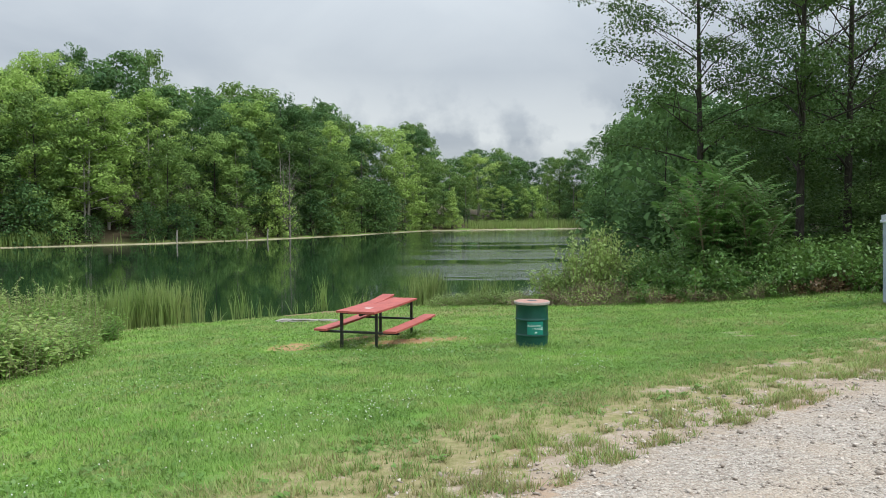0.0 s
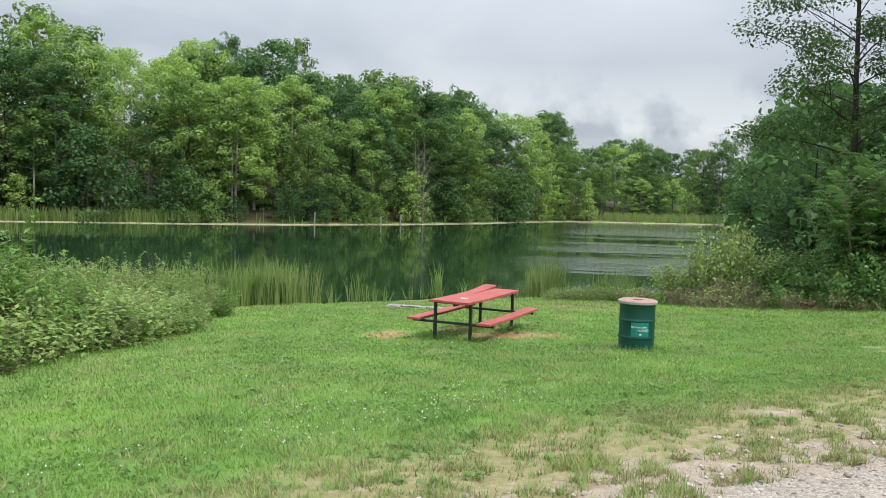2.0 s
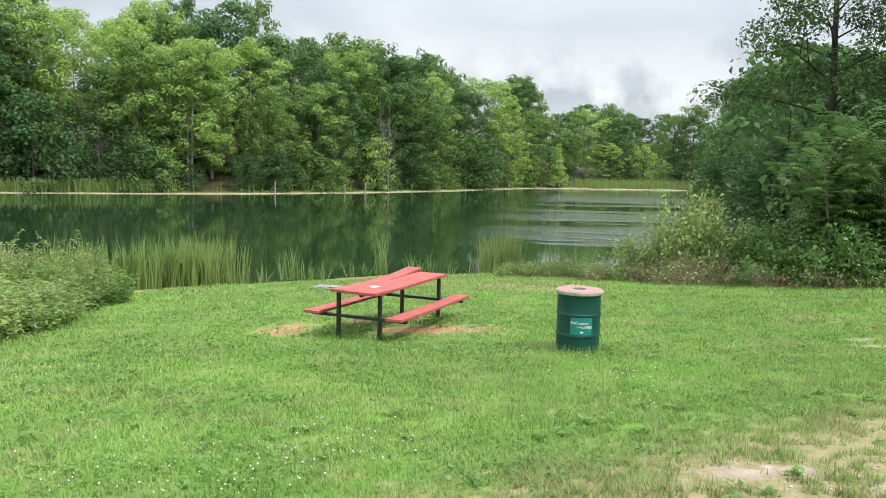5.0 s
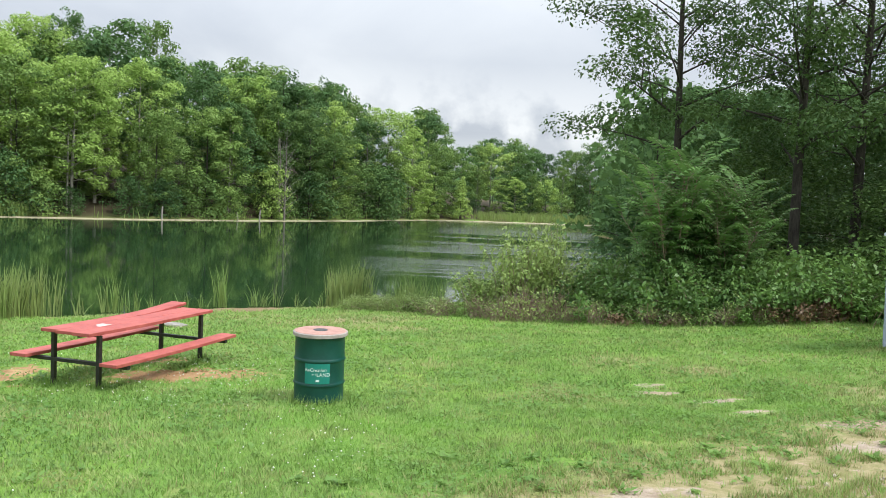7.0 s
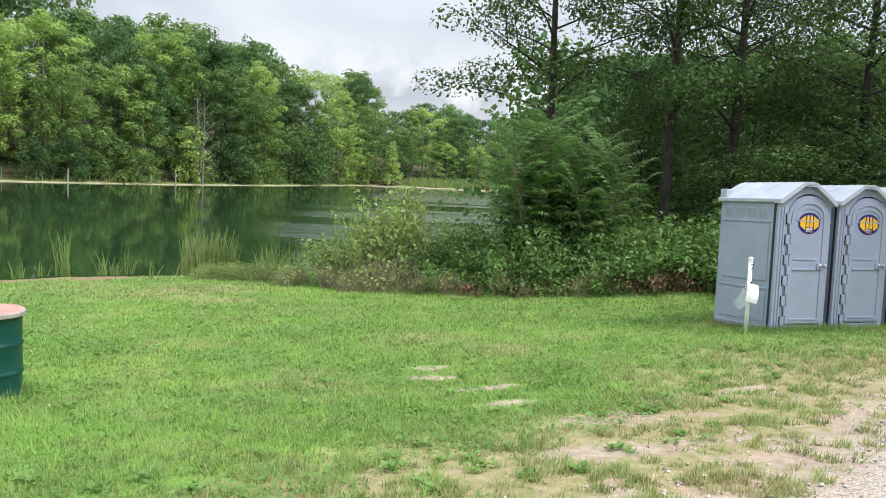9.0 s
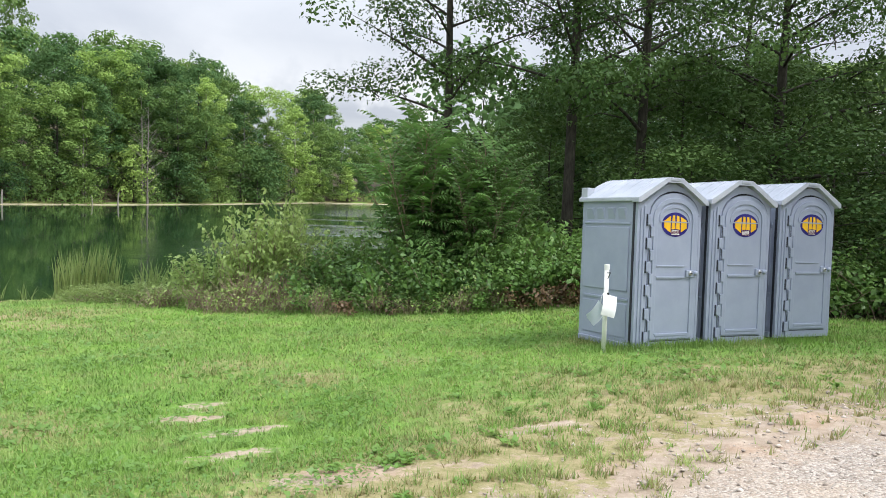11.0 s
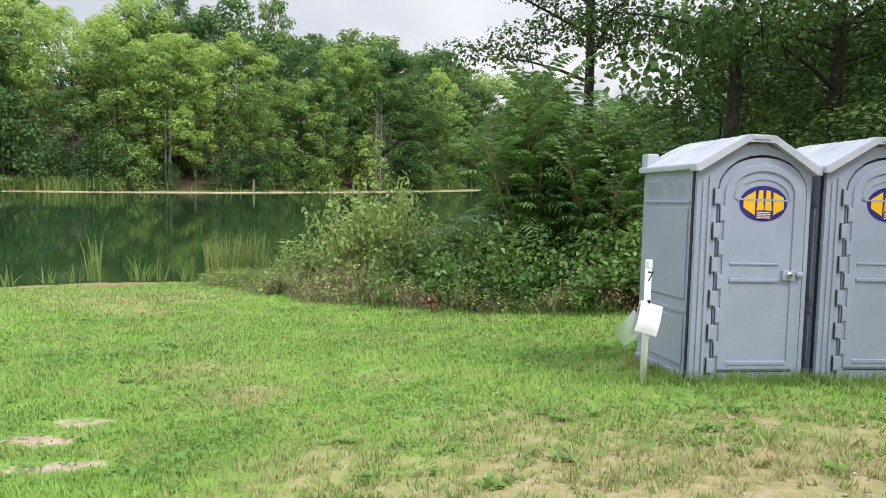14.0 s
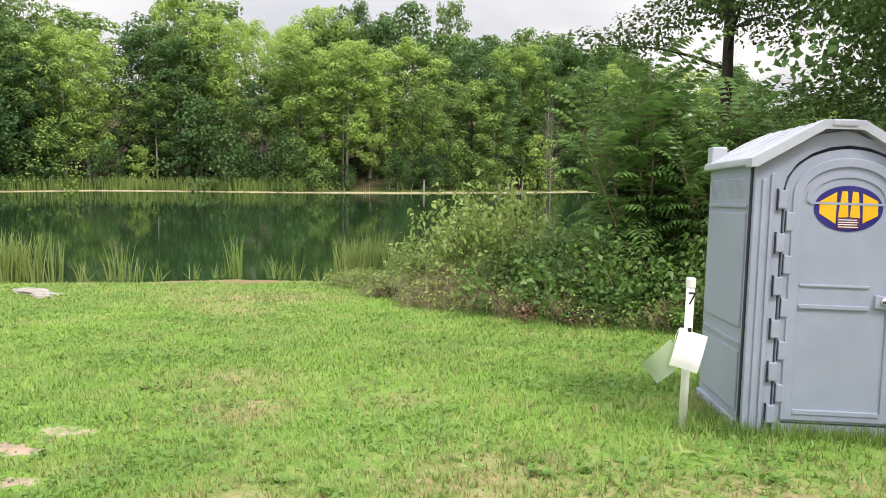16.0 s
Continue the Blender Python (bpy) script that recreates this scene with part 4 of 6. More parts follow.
WOODS = "trees of the far bank"
for i, mat in enumerate((LEAF_MID, LEAF_DARK, LEAF_MID)):
    make_tree(f"round{i}", "broadleaf_tree", "tall green broadleaf tree with a rounded crown", mat, BARK_DARK, WOODS, 20 + i, 11000, H=20, R=5.2, base=0.08, limbs=40, leaf=0.30, kind="round", trunk_r=0.20, clump=0.205, rise=0.22, sides=6, forks=False, flat=0.8, slim=0.40, puff=1.0)
for i, mat in enumerate((LEAF_DARK, LEAF_MID)):
    make_tree(f"oval{i}", "forest_tree", "tall slender green tree with an uneven crown", mat, BARK_GREY, WOODS, 30 + i, 9500, H=21, R=4.2, base=0.10, limbs=40, leaf=0.285, kind="oval", trunk_r=0.18, clump=0.22, rise=0.18, sides=6, forks=False, flat=0.78, slim=0.40, puff=1.0)
for i, mat in enumerate((LEAF_DARK, LEAF_MID)):
    make_tree(f"back{i}", "forest_tree", "tall green tree standing deep in the wood", mat, BARK_GREY, WOODS, 34 + i, 3000, H=20, R=5.0, base=0.3, limbs=28, leaf=0.52, kind="round", trunk_r=0.2, clump=0.24, rise=0.25, sides=4, forks=False, flat=0.8, slim=0.42, puff=1.0)
make_tree("light0", "sycamore_tree", "tall pale-trunked tree with yellow-green leaves", LEAF_LIGHT, BARK_PALE, WOODS, 40, 7600, H=20, R=3.7, base=0.12, limbs=44, leaf=0.28, kind="oval", trunk_r=0.20, clump=0.19, rise=0.45, sides=6, forks=False, flat=0.78, slim=0.40, puff=0.8)
make_tree("light1", "sycamore_tree", "tall pale-trunked tree with yellow-green leaves", LEAF_LIGHT, BARK_PALE, WOODS, 41, 9500, H=20, R=4.8, base=0.25, limbs=40, leaf=0.285, kind="round", trunk_r=0.20, clump=0.20, rise=0.35, sides=6, forks=False, flat=0.8, slim=0.40, puff=1.0)
make_tree("pole0", "young_tree", "thin pale-trunked tree with a high narrow crown", LEAF_MID, BARK_PALE, WOODS, 50, 2200, H=16, R=2.5, base=0.42, limbs=20, leaf=0.40, kind="oval", trunk_r=0.15, clump=0.33, rise=0.3, sides=6, forks=False, flat=0.75)
make_tree("bare0", "dead_tree", "bare grey dead tree with thin upright branches", LEAF_MID, BARK_GREY, WOODS, 55, 5, H=14, R=2.2, base=0.15, limbs=34, leaf=0.1, kind="oval", trunk_r=0.13, clump=0.2, rise=1.0, sides=5)
make_tree("under0", "understorey_tree", "low spreading green tree at the water's edge", LEAF_DARK, BARK_DARK, WOODS, 60, 2200, H=8.5, R=3.6, base=0.03, limbs=26, leaf=0.34, kind="round", trunk_r=0.10, clump=0.33, rise=0.12, sides=4, forks=False, flat=0.8, slim=0.40, puff=0.8)
make_tree("under1", "understorey_tree", "low leafy tree hanging over the bank", LEAF_MID, BARK_DARK, WOODS, 61, 2100, H=7, R=3.4, base=0.03, limbs=24, leaf=0.34, kind="round", trunk_r=0.09, clump=0.34, rise=0.1, sides=4, forks=False, flat=0.8, slim=0.40, puff=0.8)
make_tree("under2", "understorey_tree", "small yellow-green tree at the water's edge", LEAF_LIGHT, BARK_DARK, WOODS, 62, 1700, H=8, R=2.8, base=0.06, limbs=24, leaf=0.34, kind="oval", trunk_r=0.09, clump=0.28, rise=0.3, sides=4, forks=False, flat=0.8, slim=0.36, puff=0.8)
make_tree("cone0", "small_conical_tree", "small bright green conical tree on the far bank", LEAF_LIGHT, BARK_DARK, WOODS, 65, 2200, H=8, R=2.2, base=0.04, limbs=26, leaf=0.36, kind="cone", trunk_r=0.12, clump=0.34, rise=0.4, sides=5, forks=False)

SKYLINE_AZ = [-75, -55, -42, -37, -31, -25, -22, -20, -15, -12, -8, -4, -1.5, 0.5, 2.5, 4.5, 6, 7.5, 9.5, 11.5, 14, 20, 30, 60]
SKYLINE_EL = [11.0, 10.8, 11.4, 10.9, 10.0, 11.0, 9.4, 10.2, 8.9, 8.9, 7.6, 7.6, 5.0, 4.6, 5.2, 4.2, 4.0, 4.6, 6.4, 7.8, 8.0, 8.6, 9.5, 11.0]


def sky_height(x, y, share):
    """Height above the ground at which a tree at x, y just meets a share of the wooded skyline."""
    az, d = math.degrees(math.atan2(x - 4, y - 5)), math.hypot(x - 4, y - 5)
    return 1.4 + d * math.tan(radians(float(np.interp(az, SKYLINE_AZ, SKYLINE_EL)) * share)) - gz(x, y)


HEIGHTS = {"round": 20.0, "back": 20.0, "oval": 21.0, "light": 20.2, "pole0": 17.0, "bare0": 14.5, "under": 8.0, "cone0": 8.2}


def proto_height(key):
    return next(h for k, h in HEIGHTS.items() if key.startswith(k))


def forest_row(rng, line, off, step, share, spread, kinds, left=1.0, start=0.0):
    pts = np.array(line, float)
    seg = np.hypot(*np.diff(pts, axis=0).T)
    cum = np.concatenate([[0], np.cumsum(seg)])
    s = start + step * 0.5
    while s < cum[-1]:
        q = s + rng.uniform(-0.35, 0.35) * step
        x, y = np.interp(q, cum, pts[:, 0]), np.interp(q, cum, pts[:, 1])
        x2, y2 = np.interp(q + 1, cum, pts[:, 0]), np.interp(q + 1, cum, pts[:, 1])
        nx, ny = -(y2 - y), x2 - x
        k = math.hypot(nx, ny) or 1
        o = off + rng.uniform(-0.3, 0.3) * step * 0.7
        x, y = x + nx / k * o * left, y + ny / k * o * left
        if x > 3 and y > 148 and left > 0:
            y += 11  # behind the reed belt
        if math.hypot(x - 1.8, y - 155) < 5:
            s += step
            continue
        key = rng.choice(kinds)
        if x < -34 and share > 0.5 and left > 0 and rng.random() < 0.3:
            key = rng.choice(("light0", "light1", "round2"))
        h = max(4.0, sky_height(x, y, share * rng.uniform(1 - spread, 1 + spread * 0.6)))
        if key.startswith("under"):
            h = rng.uniform(2.8, 10.0)
        sz = h / proto_height(key)
        sxy = min(1.25, max(0.5, sz ** 0.8)) * rng.uniform(0.85, 1.2)
        plant(key, x, y, sxy, sz, rng.uniform(0, 360), 0.15)
        s += step


rnd = random.Random(11)
shore = [(-78, 53)] + FAR_SHORE[3:]
MIXED = ["round0", "round1", "oval0", "oval1", "oval0", "round1", "light0", "pole0", "round2", "round1"]
forest_row(rnd, shore, 2.2, 4.8, 0.3, 0.2, ["under0", "under1", "under0", "under2"])
forest_row(rnd, shore, 4.5, 7.4, 0.70, 0.26, MIXED)
forest_row(rnd, shore, 10.0, 7.2, 0.86, 0.17, ["round0", "round1", "oval0", "oval1", "round2", "light1", "round1"])
forest_row(rnd, shore, 18.0, 6.8, 0.93, 0.14, ["back0", "back1"])
forest_row(rnd, shore, 30.0, 8.0, 0.95, 0.12, ["back0", "back1"])
# trees that stand out
for key, x, y, h, sxy in (("light0", -48.0, 90.5, 16.2, 1.05), ("oval0", -50.5, 107, 22, 1.0), ("light1", -29.5, 118, 18.5, 1.1), ("light1", -11.5, 142, 19, 1.25), ("back1", -56, 150, 23, 0.8), ("cone0", 1.8, 155, 7.9, 1.0), ("light0", 13, 168, 8.5, 0.7), ("light1", -68, 76, 17.5, 1.0), ("light0", -56, 86, 15.0, 0.7), ("bare0", -21.5, 109, 13.5, 1.1), ("bare0", -22.6, 110.5, 12.0, 1.0), ("pole0", -60.5, 79.5, 13.5, 1.0), ("pole0", -42.5, 92, 15.0, 1.0)):
    plant(key, x, y, sxy, h / proto_height(key), rnd.uniform(0, 360), 0.15)
for key, x, y, h, sxy in (("pole0", -28, 105, 14.5, 1.0), ("round0", -60, 86, 19, 1.15), ("light1", 8, 176, 15, 1.0), ("round0", -71, 71, 17, 1.1), ("round2", -77, 79, 18, 1.2), ("back1", -84, 88, 18, 1.2), ("round1", -66, 84, 19, 1.1), ("light1", -78, 66, 16, 1.0), ("round0", -90, 70, 17, 1.2), ("back0", -98, 62, 17, 1.2), ("light1", -38, 101, 18, 1.0), ("light0", -18, 126, 18, 1.0), ("light1", -52, 100, 21, 1.0)):
    plant(key, x, y, sxy, h / proto_height(key), rnd.uniform(0, 360), 0.15)
# the right bank
bank_line = RIGHT_SHORE[:-1]
forest_row(rnd, bank_line, 1.8, 6.0, 0.3, 0.2, ["under0"])
forest_row(rnd, bank_line, 5.0, 8.5, 0.85, 0.12, ["round1", "oval0", "round1"])
forest_row(rnd, bank_line, 14.0, 9.0, 1.0, 0.1, ["back0"])
# the five at y = 20 or less are unseen, added to block light from the right
for key, x, y, h, sxy in (("round1", 15.2, 46.0, 7.8, 0.55), ("round1", 16.5, 43.5, 9.4, 0.68), ("oval0", 17.5, 51, 9.8, 0.7), ("round1", 21, 46, 9.8, 0.7), ("under0", 12.4, 43.2, 4.5, 0.7), ("under0", 13.4, 40.5, 4.5, 0.7), ("round1", 26, 42, 8, 0.75), ("round2", 32, 44, 8.8, 0.8), ("round0", 36, 36, 8, 0.8), ("round2", 29, 50, 9.5, 0.9), ("light1", 34, 55, 10.5, 0.9), ("round1", 24, 56, 9.5, 0.8), ("oval1", 40, 46, 10, 0.9), ("round0", 44, 36, 10, 0.9), ("round1", 20, 39, 7.5, 0.65), ("round2", 27, 36, 7.5, 0.7), ("round1", 33, 26, 7.5, 0.8), ("oval0", 38, 20, 9, 0.9), ("round0", 30, 18, 8, 0.75), ("round1", 33, 10, 14, 0.8), ("oval1", 30, 3, 14, 0.85), ("round0", 36, -3, 14, 0.9)):
    plant(key, x, y, sxy, h / proto_height(key), rnd.uniform(0, 360), 0.15)


# the distant ridge beyond the lake's end
def distant_woods():
    rng = np.random.default_rng(8)
    n = 9000
    x = rng.uniform(-170, 190, n)
    y = rng.uniform(215, 330, n)
    crest = 13 + 2.5 * np.sin(x / 37.0) + 1.5 * np.sin(x / 13.0 + 1) - 0.028 * np.abs(x - 10)
    u = rng.random(n)
    z = WATER_Z + (y - 200) / 130 * crest * (0.4 + 0.75 * u ** 0.5)
    c = np.stack([x, y, z], 1)
    nrm = unit(rng.normal(0, 0.5, (n, 3)) + np.array([0, -0.6, 0.6]))
    me = mesh_np("distant_woods", *leaf_cards(rng, c, nrm, rng.uniform(2.2, 4.5, n), 0.42), LEAF_DARK)
    tagged(new("distant_woods", me), "dark wooded ridge far beyond the lake", "woods", kind="stuff")


distant_woods()

# near trees behind the bank of bushes: sparse crowns against the sky
NEARWOOD = "trees behind the bushes"
make_tree("alder0", "alder_tree", "tall dark tree with a thin leafy crown", LEAF_NEAR, BARK_DARK, NEARWOOD, 78, 23000, H=14.5, R=3.9, base=0.40, limbs=26, leaf=0.112, kind="oval", trunk_r=0.15, clump=0.25, rise=0.42, sides=9, flat=0.5)
make_tree("alder1", "alder_tree", "tall dark tree with a wide leafy crown", LEAF_NEAR, BARK_DARK, NEARWOOD, 79, 24000, H=15, R=4.2, base=0.34, limbs=28, leaf=0.118, kind="oval", trunk_r=0.17, clump=0.25, rise=0.38, sides=9, flat=0.5)
make_tree("alder2", "alder_tree", "dark broad tree with foliage low down", LEAF_NEAR, BARK_DARK, NEARWOOD, 72, 17000, H=13, R=4.6, base=0.16, limbs=34, leaf=0.135, kind="round", trunk_r=0.20, clump=0.22, rise=0.2, sides=9, flat=0.55)
make_tree("thicket0", "thicket_tree", "low dark bushy tree with dense leaves", LEAF_NEAR, BARK_DARK, NEARWOOD, 73, 9500, H=7, R=3.2, base=0.04, limbs=30, leaf=0.155, kind="round", trunk_r=0.09, clump=0.30, rise=0.12, sides=5, flat=0.7, forks=False)
# those below y = 20 are unseen, added to shade the toilets and lawn
for key, x, y, s, sz, r in (("alder0", 9.35, 28.3, 1.0, 1.0, 150), ("alder1", 12.25, 26.6, 0.95, 1.0, 110), ("alder1", 14.3, 27.4, 0.95, 1.05, 250), ("alder2", 18.5, 28.5, 1.0, 1.0, 15), ("alder2", 23.0, 26.0, 1.0, 1.05, 200), ("alder2", 30, 27, 1.1, 1.0, 140), ("alder0", 21, 36, 1.1, 1.0, 300), ("alder2", 21.5, 16.5, 1.0, 1.0, 80), ("alder2", 25.0, 12.0, 1.05, 1.05, 170), ("thicket0", 23.0, 19.0, 1.0, 0.8, 50), ("thicket0", 25.5, 15.5, 1.0, 0.8, 140),
                            ("thicket0", 12.4, 29.3, 0.85, 0.62, 0), ("thicket0", 16.0, 29.2, 1.0, 0.8, 90), ("thicket0", 20, 31, 1.1, 0.9, 200), ("thicket0", 17.8, 24.4, 0.8, 0.55, 300), ("thicket0", 21.5, 22.8, 0.9, 0.6, 30), ("thicket0", 26, 23.5, 1.1, 0.8, 60), ("thicket0", 25.5, 30, 1.2, 1.1, 10), ("thicket0", 32, 32, 1.3, 1.1, 120), ("thicket0", 14.8, 25.2, 0.7, 0.48, 270)):
    plant(key, x, y, s, sz, r)


# ---- bushes, brambles and weeds ----
def mound(seed, R, H, leaves, leaf, canes, cane_mat, slim=0.3):
    """An uneven leafy mound on arching canes, as arrays."""
    rng = np.random.default_rng(seed)
    woods, tips = [], []
    for k in range(canes):
        az, L = rng.uniform(0, 2 * math.pi), R * rng.uniform(0.35, 1.0)
        h = H * rng.uniform(0.55, 1.1) * (1.12 - 0.45 * L / R)
        q = np.linspace(0, 1, 6)[:, None]
        st = np.array([rng.normal(0, R * 0.28), rng.normal(0, R * 0.28), -0.05])
        pts = st + np.array([math.cos(az), math.sin(az), 0]) * L * 0.8 * q ** 1.3 + np.array([0, 0, 1]) * h * (1.5 * q - 0.55 * q * q)
        woods.append(tube(pts, np.array([0.011, 0.010, 0.009, 0.007, 0.005, 0.003]), 4))
        for f in (0.35, 0.55, 0.75, 0.9, 1.0):
            i = f * 5
            a = int(min(4, i))
            tips.append(pts[a] + (pts[a + 1] - pts[a]) * (i - a))
    tips = np.array(tips)
    pick = rng.integers(0, len(tips), leaves)
    d = unit(rng.normal(size=(leaves, 3)))
    pos = tips[pick] + d * (0.09 + 0.20 * rng.random((leaves, 1))) * (R ** 0.5)
    pos[:, 2] = np.maximum(pos[:, 2], 0.02)
    nrm = unit(d * 0.5 + np.array([0, 0, 0.7]) + rng.normal(0, 0.4, (leaves, 3)))
    return joined(woods), leaf_cards(rng, pos, nrm, leaf * rng.uniform(0.6, 1.4, leaves), slim)


def make_bush(key, name, label, mat, cane_mat, group, seed, **kw):
    wood, leaves = mound(seed, cane_mat=cane_mat, **kw)
    t = new(name)
    tagged(t, label, "bush", group)
    part("cane_tangle", mesh_np("cane_tangle", *wood, cane_mat), t)
    part("foliage", mesh_np("foliage", *leaves, mat), t)
    PROTO[key] = [t, False]


BANK = "bushes along the bank"
make_bush("bramble0", "bramble_bush", "tangled green bramble bush", LEAF_BRAMBLE, TWIG_DRY, BANK, 80, R=1.25, H=1.25, leaves=3600, leaf=0.105, canes=46)
make_bush("bramble1", "bramble_bush", "tangled green bramble bush", LEAF_BRAMBLE, TWIG_DRY, BANK, 81, R=1.1, H=1.0, leaves=3200, leaf=0.10, canes=40)
make_bush("olive0", "shrub", "loose yellow-green shrub with bare twigs at its foot", LEAF_OLIVE, TWIG_DRY, BANK, 82, R=1.0, H=1.7, leaves=1500, leaf=0.135, canes=44, slim=0.27)
make_bush("dry0", "dry_bramble", "tangle of dry tan canes with few leaves", LEAF_OLIVE, TWIG_DRY, BANK, 83, R=0.8, H=0.75, leaves=300, leaf=0.09, canes=90)
make_bush("brown0", "withered_bush", "patch of withered red-brown leaves", LEAF_BROWN, TWIG_DRY, BANK, 84, R=0.6, H=0.7, leaves=700, leaf=0.12, canes=26)
make_bush("low0", "low_weeds", "low light green weeds at the lawn's edge", LEAF_REED, TWIG_DRY, BANK, 85, R=0.8, H=0.5, leaves=1700, leaf=0.10, canes=40, slim=0.14)
# shrubs near the reeds
for key, x, y, s, sz, r in (("olive0", 3.7, 26.2, 0.8, 0.85, 20), ("olive0", 4.6, 25.8, 0.85, 1.45, 140), ("olive0", 5.4, 26.2, 0.8, 1.6, 250), ("olive0", 6.1, 25.7, 0.75, 1.05, 10),):
    plant(key, x, y, s, sz, r)
# dry canes at the foot of the bank
for key, x, y, s, sz, r in (("dry0", 3.7, 25.5, 0.8, 1.1, 0), ("dry0", 4.7, 25.0, 0.9, 1.5, 50), ("dry0", 5.5, 24.7, 0.9, 1.5, 100), ("dry0", 8.3, 23.6, 0.7, 0.55, 280),
                            ("dry0", 7.2, 24.0, 0.7, 0.5, 190), ("dry0", 9.4, 23.15, 0.7, 0.55, 20), ("dry0", 10.4, 22.85, 0.7, 0.5, 90), ("dry0", 2.6, 26.2, 0.9, 0.9, 130),):
    plant(key, x, y, s, sz, r)
# brambles
for key, x, y, s, sz, r in (("bramble0", 6.7, 25.2, 1.0, 1.1, 30), ("bramble1", 7.4, 24.6, 0.9, 0.9, 90), ("bramble0", 8.2, 24.2, 0.9, 0.8, 150), ("bramble1", 9.2, 23.8, 0.9, 0.9, 210),
                            ("bramble0", 10.3, 23.7, 1.0, 1.0, 270), ("bramble1", 11.3, 23.3, 1.0, 1.1, 330), ("bramble0", 12.4, 23.2, 1.1, 1.2, 45), ("bramble1", 13.5, 23.0, 1.1, 1.2, 100),
                            ("bramble0", 14.8, 22.9, 1.2, 1.3, 160), ("bramble1", 16.2, 22.6, 1.2, 1.3, 220), ("bramble0", 17.8, 22.2, 1.2, 1.3, 280), ("bramble0", 19.6, 21.6, 1.2, 1.3, 20),
                            ("bramble1", 21.5, 21.0, 1.3, 1.3, 70), ("bramble0", 7.4, 26.2, 1.2, 1.4, 75), ("bramble0", 9.9, 25.2, 1.2, 1.4, 140), ("bramble1", 11.2, 24.9, 1.2, 1.6, 10),):
    plant(key, x, y, s, sz, r)
# brambles, further along
for key, x, y, s, sz, r in (("bramble0", 12.8, 24.7, 1.3, 1.6, 190), ("bramble0", 14.4, 24.6, 1.3, 1.6, 310), ("bramble1", 7.9, 28.0, 1.0, 1.3, 30), ("bramble0", 9.6, 27.2, 1.3, 1.6, 100),
                            ("bramble0", 11.2, 27.4, 1.3, 1.8, 200), ("bramble0", 8.5, 24.2, 1.0, 1.3, 15), ("bramble1", 9.5, 23.9, 1.0, 1.4, 75), ("bramble0", 10.6, 23.8, 1.0, 1.3, 135), ("bramble1", 6.6, 24.4, 0.6, 0.55, 20), ("bramble1", 7.6, 23.9, 0.6, 0.5, 80), ("bramble1", 8.9, 23.4, 0.6, 0.5, 140),
                            ("bramble1", 9.9, 23.1, 0.6, 0.5, 220), ("bramble1", 10.8, 22.9, 0.6, 0.5, 300),):
    plant(key, x, y, s, sz, r)
# withered patches
for key, x, y, s, sz, r in (("brown0", 11.2, 22.9, 0.6, 0.9, 10), ("brown0", 11.7, 22.75, 0.55, 1.3, 70), ("brown0", 7.9, 23.6, 0.7, 0.6, 120),):
    plant(key, x, y, s, sz, r)
er = random.Random(21)
for k in range(13):
    x = 4.2 + k * 0.58
    y = float(np.interp(x, [3.5, 5.5, 7.5, 9.5, 11.5], [25.2, 24.3, 23.55, 22.9, 22.5])) + er.uniform(-0.1, 0.2)
    plant("brown0" if k in (5, 11, 12) else "dry0", x, y, er.uniform(0.6, 0.8), er.uniform(0.6, 1.0), er.uniform(0, 360))
# low weeds by the reeds
for key, x, y, s, sz, r in (("low0", 0.8, 28.4, 1.0, 1.0, 0), ("low0", 1.7, 27.9, 1.0, 1.1, 60), ("low0", 2.4, 27.3, 1.0, 1.0, 130), ("low0", 0.0, 28.9, 0.9, 0.9, 200),):
    plant(key, x, y, s, sz, r)


